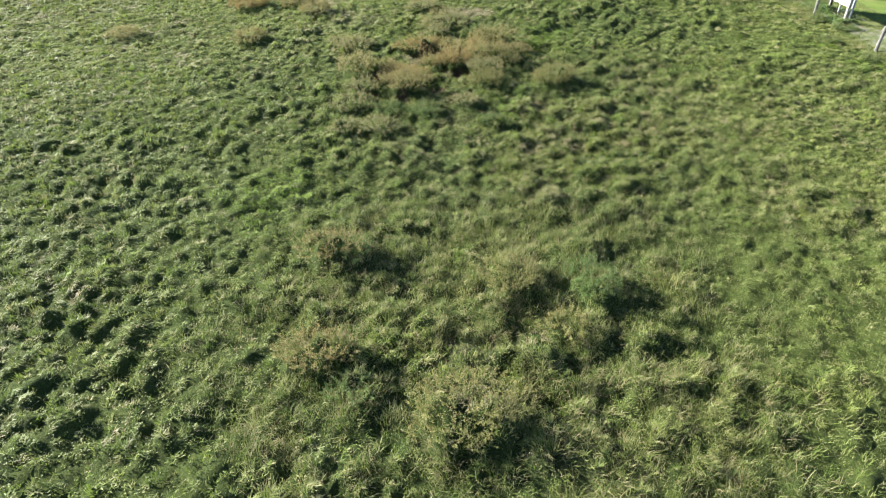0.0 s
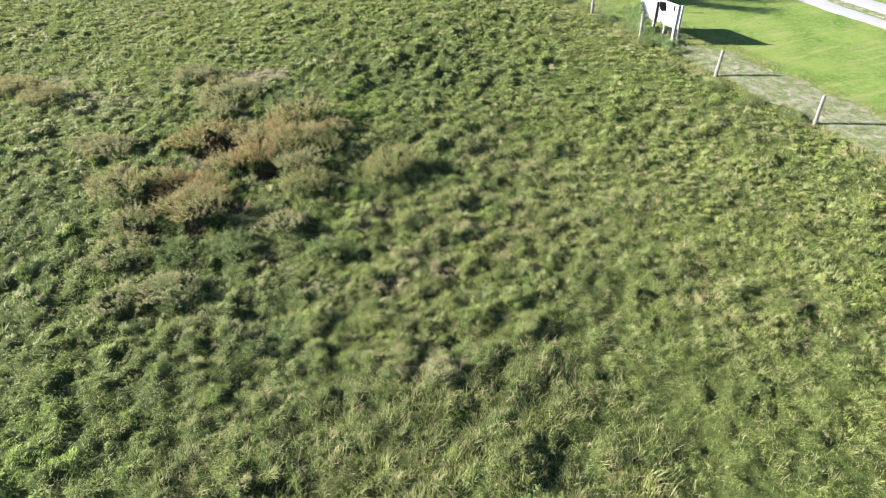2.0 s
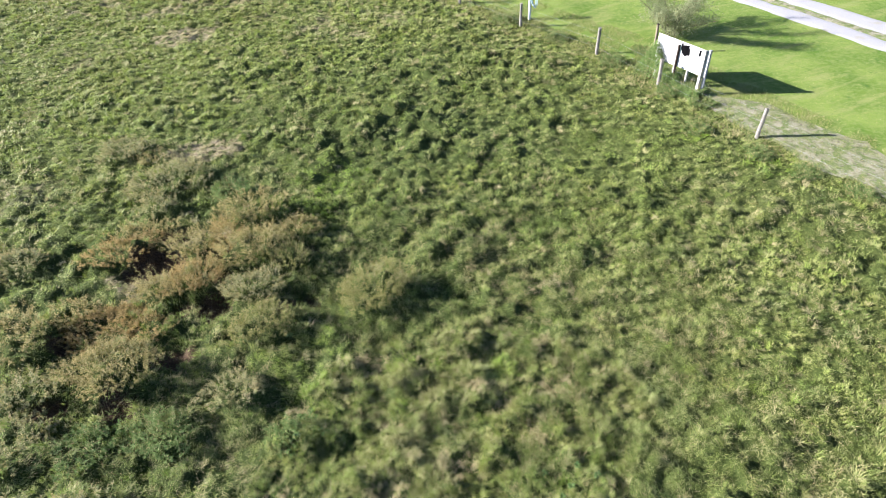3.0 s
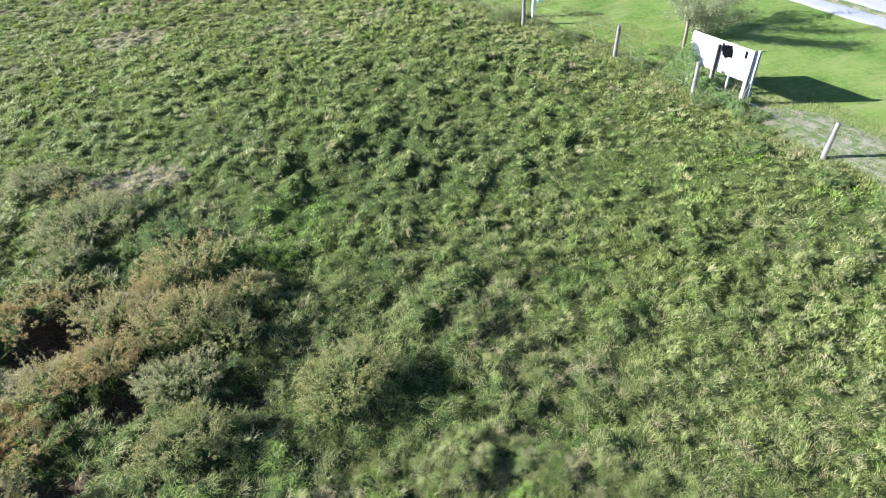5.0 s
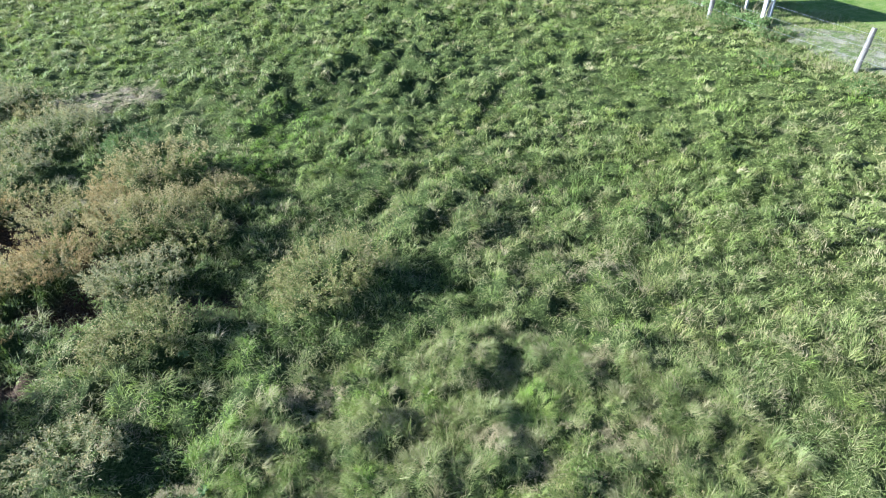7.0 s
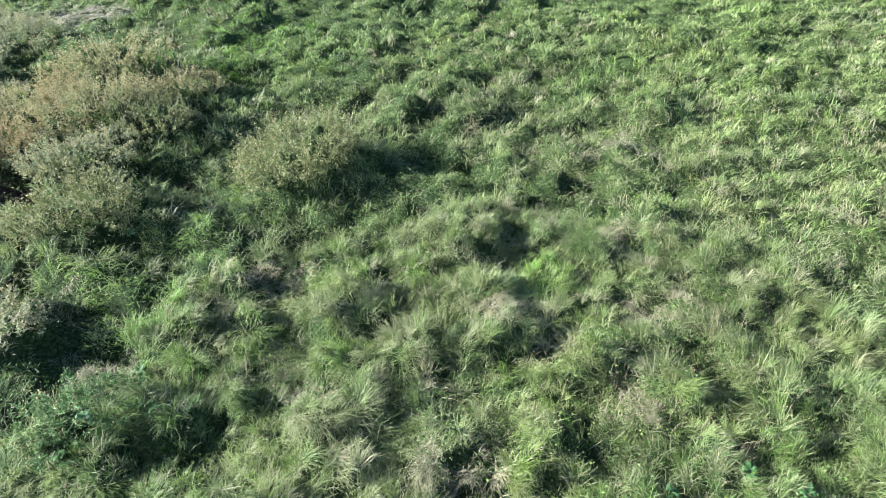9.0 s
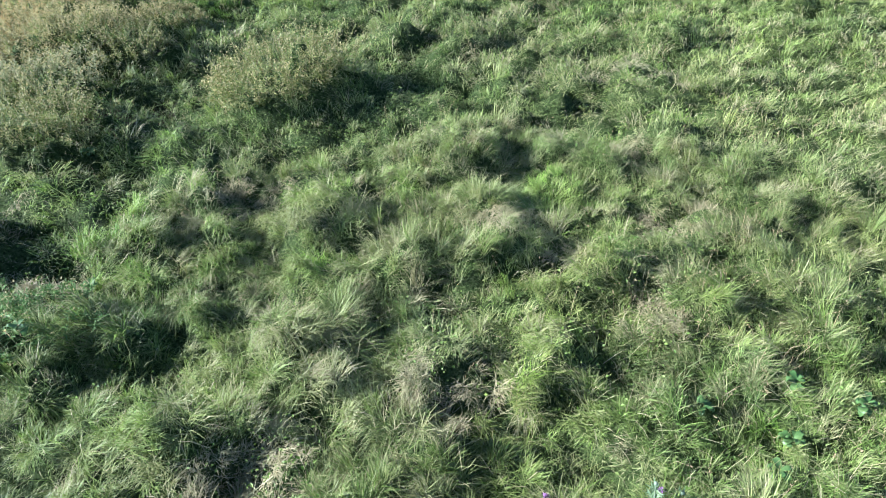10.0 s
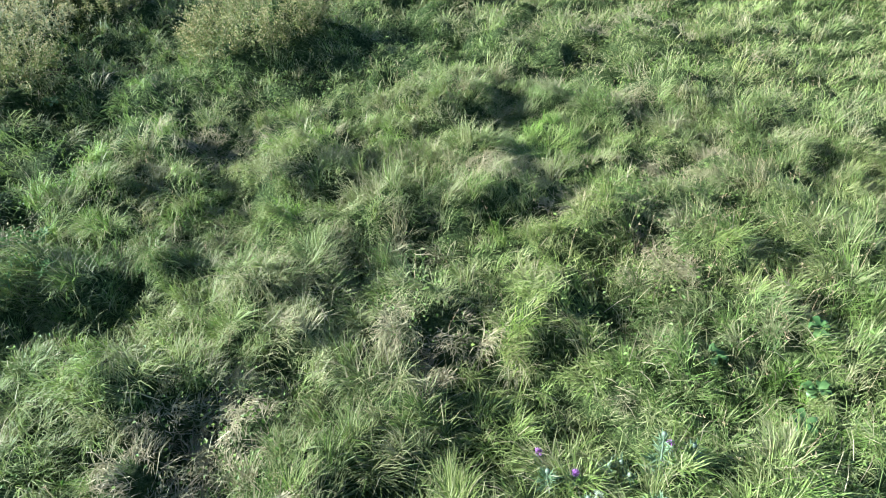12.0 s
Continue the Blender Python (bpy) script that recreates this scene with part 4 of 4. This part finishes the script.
def build_climber():
    """Bindweed and bramble leaves over the far end and the foot of the board."""
    g = np.random.default_rng(17)
    mass = thing("climbing_weed", pose(18.9, 33.3, 0), "leafy green climbing weeds around the posts of the board", "weeds")
    way = (BOARD_A - BOARD_B).normalized()
    n = 9000
    s = g.random(n)
    u = -1.9 + 3.1 * s
    crest = np.interp(u, [-1.9, -0.9, 0.1, 0.7, 1.2], [0.22, 0.36, 0.72, 1.6, 0.8]) * (0.7 + 0.6 * field(u, u * 0, 0.3, 3))
    z = crest * g.random(n) ** 0.6
    v = -0.05 + g.normal(0, 0.22, n) * (1.2 - 0.6 * z)
    base = np.array([19.2, 33.0, 0]) - np.array([18.9, 33.3, 0])
    p = base + np.outer(u, (way.x, way.y, 0)) + np.outer(v, (way.y, -way.x, 0)) + np.outer(z, (0, 0, 1))
    p[:, 0] -= 0.22
    size = g.uniform(0.03, 0.075, n)
    foliage("leaf", leaflets(p, g.normal(0, 1, (n, 3)) + (-0.4, 0, -0.2), g.normal(0, 0.5, (n, 3)) + (-0.5, 0, 1), size, size * 0.75, np.clip(g.normal(0.6, 0.3, n), 0, 1),
            (g.random(n) < 0.08) * g.random(n)), LEAF, mass)
    m = 160
    a = g.uniform(-math.pi, math.pi, m)
    uu = g.uniform(-1.8, 1.1, m)
    q = base + np.outer(uu, (way.x, way.y, 0)) + np.c_[g.normal(-0.2, 0.15, m), g.normal(0, 0.15, m), np.zeros(m)]
    foliage("stalk", blades(q, heading(a), g.uniform(0.4, 1.1, m), np.full(m, 0.008), g.uniform(0.1, 0.6, m), g.uniform(0.1, 0.8, m), 2, g.random(m), g.random(m) * 0.5), STEM, mass)


build_shrub()
build_climber()
for k, (x, y, rx, ry, h) in enumerate([(18.5, 32.2, 0.5, 0.5, 0.45), (19.1, 30.7, 0.5, 0.4, 0.35), (18.2, 35.6, 0.5, 0.6, 0.5), (17.4, 38.9, 0.5, 0.6, 0.4), (16.3, 42.0, 0.6, 0.7, 0.6),
                                       (19.9, 35.6, 0.4, 0.5, 0.6), (19.4, 23.9, 0.4, 0.5, 0.3), (18.3, 27.0, 0.5, 0.45, 0.34), (18.7, 25.4, 0.45, 0.4, 0.30), (17.5, 29.2, 0.5, 0.45, 0.36)]):
    tuft = thing("weed_clump", pose(x, y, 0), "patch of leafy green weeds along the wire fence", "weeds", "weed clumps")
    weed_parts(300 + k, rx, ry, h, 220, LEAF, SEED, 0.3, tuft)


def build_back_post():
    ob = thing("old_post", pose(20.4, 35.55, 0, 2, -3, 0), "old weathered brown wooden post standing behind the board", "post")
    part("shaft", log(0.06, 1.3, 31), wood_material("brown_post_wood", (0.125, 0.105, 0.072), (0.235, 0.200, 0.140)), ob)
    part("post_cap", box(0.11, 0.11, 0.03, 0.006, 1.3), DARK_WOOD, ob)


def build_hydrant():
    """A white standpipe by the fence with a pale hose coiled over its arm."""
    ob = thing("standpipe", pose(17.42, 41.7, 0), "white standpipe by the fence with a coiled pale blue hose", "standpipe")
    part("post", box(0.10, 0.10, 1.36, 0.008, -0.1), WHITE_METAL, ob)
    part("bracket", tube([(0.04, 0, 1.13), (0.14, 0, 1.15), (0.30, 0, 1.14)], 0.016, 8), WHITE_METAL, ob)
    part("tap", tube([(0.04, 0, 0.55), (0.12, 0, 0.56), (0.13, 0, 0.48)], 0.016, 8), WIRE, ob)
    for k in range(4):
        r = 0.25 + 0.025 * k
        pts = [(0.20 + 0.03 * k + 0.02 * math.sin(3 * a), r * 0.75 * math.sin(a), 0.90 + r * math.cos(a)) for a in [2 * math.pi * j / 24 for j in range(25)]]
        part("hose_loop", tube(pts, 0.013, 5), HOSE, ob, "pale blue hose loop")


build_back_post()
build_hydrant()

def build_shed():
    """A low plank field shed at the back of the pasture; x runs along its shaded front, y along its sunlit end, and the
    timber colours carry that shade and light.
    """
    shed = thing("field_shed", pose(1.46, 53.85, 0, 0, 0, 15.7), "low wooden field shed, plank front coloured dark as shade, end pale as sunlit", "shed")
    long, deep, eave = 4.8, 2.8, 2.15
    plank = box(0.192, 0.03, 2.35, 0.004, -0.1)
    boards = {}
    # darker timber paints in the shade of the front, paler timber the sunlit end
    for key, mat in (("front", DARK_WOOD), ("end", PINK_WOOD)):
        me = bpy.data.meshes.new("plank")
        plank.to_mesh(me)
        me.materials.append(mat)
        boards[key] = me
    plank.free()
    for y, key in ((0.0, "front"), (deep, "front")):
        for k in range(24):
            under("plank", boards[key], shed).matrix_basis = pose(0.1 + 0.2 * k, y, 0.004 * (k % 3))
    for x, key in ((-0.02, "end"), (long + 0.02, "front")):
        for k in range(14):
            under("plank", boards[key], shed).matrix_basis = pose(x, 0.1 + 0.2 * k, 0.004 * (k % 3), 0, 0, 90)
    for x, y, mat in ((-0.03, -0.03, PINK_WOOD), (long + 0.03, -0.03, DARK_WOOD), (-0.03, deep + 0.03, PINK_WOOD), (long + 0.03, deep + 0.03, DARK_WOOD)):
        bm = box(0.10, 0.10, 2.4, 0.006, -0.15)
        bmesh.ops.translate(bm, vec=(x, y, 0), verts=bm.verts)
        part("corner_post", bm, mat, shed)
    bm = box(long + 0.5, deep + 0.5, 0.05, 0.01)
    bmesh.ops.translate(bm, vec=(long / 2, deep / 2, 0), verts=bm.verts)
    part("roof", bm, plain("grey_roof_sheet", (0.16, 0.16, 0.165), 0.6, 0.0), shed, "flat grey sheet roof").matrix_basis = pose(0, 0, eave + 0.13, 2.0, 0, 0)


build_shed()
# shrub added to stand for a strip of shade with some foliage
bush = thing("shrub", pose(22.3, 43.9, 0), "low green leafy shrub added for shade and foliage at the back of the lawn", "shrub")
weed_parts(401, 1.5, 0.6, 1.0, 420, LEAF, SEED, 0.2, bush)
for k, (x, y, mats, label) in enumerate([(34.5, 36.5, (DRYLEAF, RUST), "tuft of russet dried weeds beyond the gravel track"), (33.6, 37.6, (GREYLEAF, SEED), "tuft of pale weeds beyond the gravel track")]):
    tuft = thing("weed_clump", pose(x, y, 0), label, "weeds", "weed clumps")
    weed_parts(410 + k, 0.6, 0.5, 0.5, 180, *mats, 1.5, tuft)

# ---------------------------------------------------------------- broad-leaved plants in the near meadow


def broad_leaf(length, width, bend, seed):
    """A long dock leaf with a midrib and waved edge."""
    g = np.random.default_rng(seed)
    bm = bmesh.new()
    rows = []
    for i in range(7):
        f = i / 6
        w = width * math.sin(math.pi * min(1, f * 0.92 + 0.06)) ** 0.8
        a = bend * f
        y, z = length * f * math.cos(a), length * f * math.sin(0.9 - a * 1.1) * 0.75
        e = g.uniform(0.85, 1.15)
        rows.append([bm.verts.new(v) for v in ((-w * e, y, z + 0.18 * w * (1 + math.sin(i * 2.1))), (0, y, z - 0.1 * w), (w * e, y, z + 0.18 * w * (1 + math.cos(i * 1.7))))])
    for a, b in zip(rows, rows[1:]):
        for j in (0, 1):
            bm.faces.new((a[j], a[j + 1], b[j + 1], b[j]))
    for f in bm.faces:
        f.smooth = True
    return bm


def leaf_green(name, low, high):
    k = Nodes(name)
    a = k.ramp(k.noise(9.0, 4.0), 0.35, 0.7)
    colour = k.mix(a, low, high)
    return k.leafy(colour, k.mix(a, high, low), 0.25, 0.45, 0.4)


DOCK = leaf_green("dock_leaf", (0.055, 0.110, 0.026), (0.115, 0.180, 0.050))


def build_docks():
    meshes = []
    for s in range(5):
        bm = broad_leaf(0.10 + 0.02 * s, 0.017 + 0.003 * s, 0.8 + 0.1 * s, s)
        me = bpy.data.meshes.new("leaf")
        bm.to_mesh(me)
        bm.free()
        me.materials.append(DOCK)
        meshes.append(me)
    g = random.Random(5)
    for x, y, n in ((6.05, 19.05, 12), (6.35, 19.35, 10), (5.75, 18.9, 8), (6.6, 19.0, 9), (2.2, 26.0, 8), (1.75, 25.2, 9), (1.3, 22.2, 10), (1.7, 22.9, 8), (5.7, 19.5, 6), (4.5, 25.2, 6)):
        dock = thing("dock_plant", pose(x, y, float(relief(x, y)) + 0.06), "broad-leaved green dock plant among the grass", "weed", "dock plants")
        for k in range(n):
            ob = under("leaf", meshes[g.randrange(5)], dock)
            ob.matrix_basis = pose(0, 0, 0.06 * g.random(), g.uniform(-10, 25), g.uniform(-15, 15), 360 * k / n + g.uniform(-20, 20)) @ Matrix.Scale(g.uniform(0.7, 1.1), 4)


def build_thistles():
    """Grey spiny stems with purple heads, some gone to white down."""
    g = np.random.default_rng(23)
    spots = [(4.30, 19.22, 0.42, "bud"), (4.44, 19.18, 0.20, "flower"), (4.33, 19.30, 0.20, "flower"), (4.89, 19.08, 0.26, "flower"), (4.65, 19.04, 0.26, "down"), (4.84, 18.98, 0.52, "bud"),
             (4.62, 19.2, 0.35, "bud"), (4.74, 19.12, 0.38, "bud"), (4.52, 18.95, 0.36, "down"), (4.95, 19.1, 0.4, "bud"), (4.22, 19.08, 0.34, "bud"), (4.40, 18.98, 0.38, "bud"), (4.80, 19.22, 0.33, "bud"),
             (5.05, 18.95, 0.42, "bud"), (4.70, 18.85, 0.45, "bud")]
    spots = [(x, y, h * (0.68 if state != "flower" else 1), state) for x, y, h, state in spots]
    for x, y, h, state in spots:
        label = {"flower": "spiny grey-green thistle with a purple flower head", "down": "spiny thistle gone to white fluffy seed",
                 "bud": "spiny grey-green thistle still in bud"}[state]
        base = thing("thistle", pose(x, y, float(ground_height(x, y)) - 0.12, 0, 0, g.uniform(0, 360)), label, "thistle", "thistles")
        dx, dy = g.normal(0, 0.05, 2)
        part("stem", tube([(0, 0, -0.05), (dx * 0.4, dy * 0.4, h * 0.5), (dx, dy, h)], [0.007, 0.006, 0.004], 5), leaf_stem, base)
        n = 110
        s = g.random(n) ** 0.8
        p = np.c_[dx * s, dy * s, h * 0.92 * s]
        a, rise = g.uniform(-math.pi, math.pi, n), g.uniform(0.0, 0.9, n)
        d = np.c_[np.cos(a) * np.cos(rise), np.sin(a) * np.cos(rise), np.sin(rise)]
        size = g.uniform(0.06, 0.14, n) * (1.2 - 0.7 * s)
        foliage("leaf", leaflets(p, d, np.tile((0, 0, 1.0), (n, 1)) + g.normal(0, 0.3, (n, 3)), size, size * 0.13, g.random(n), (g.random(n) < 0.15) * g.random(n)), THISTLE, base)
        bm = bmesh.new()
        bmesh.ops.create_uvsphere(bm, u_segments=10, v_segments=7, radius=0.014)
        bmesh.ops.scale(bm, vec=(1, 1, 1.25), verts=bm.verts)
        bmesh.ops.translate(bm, vec=(dx, dy, h + 0.008), verts=bm.verts)
        head = part("flower_head", bm, leaf_stem, base)
        m = 90
        if state != "bud":
            a, rise = g.uniform(-math.pi, math.pi, m), g.uniform(0.35 if state == "flower" else -0.6, 1.5, m)
            d = np.c_[np.cos(a) * np.cos(rise), np.sin(a) * np.cos(rise), np.sin(rise)]
            size = g.uniform(0.026, 0.036, m)
            foliage("bristle", leaflets(np.tile((dx, dy, h + 0.014), (m, 1)), d, g.normal(0, 1, (m, 3)), size, size * 0.3, g.random(m), g.random(m) * 0.4),
                    PURPLE if state == "flower" else DOWN, head, "purple florets" if state == "flower" else "white down")


leaf_stem = leaf_green("thistle_stem", (0.13, 0.17, 0.10), (0.20, 0.24, 0.15))
build_docks()
build_thistles()
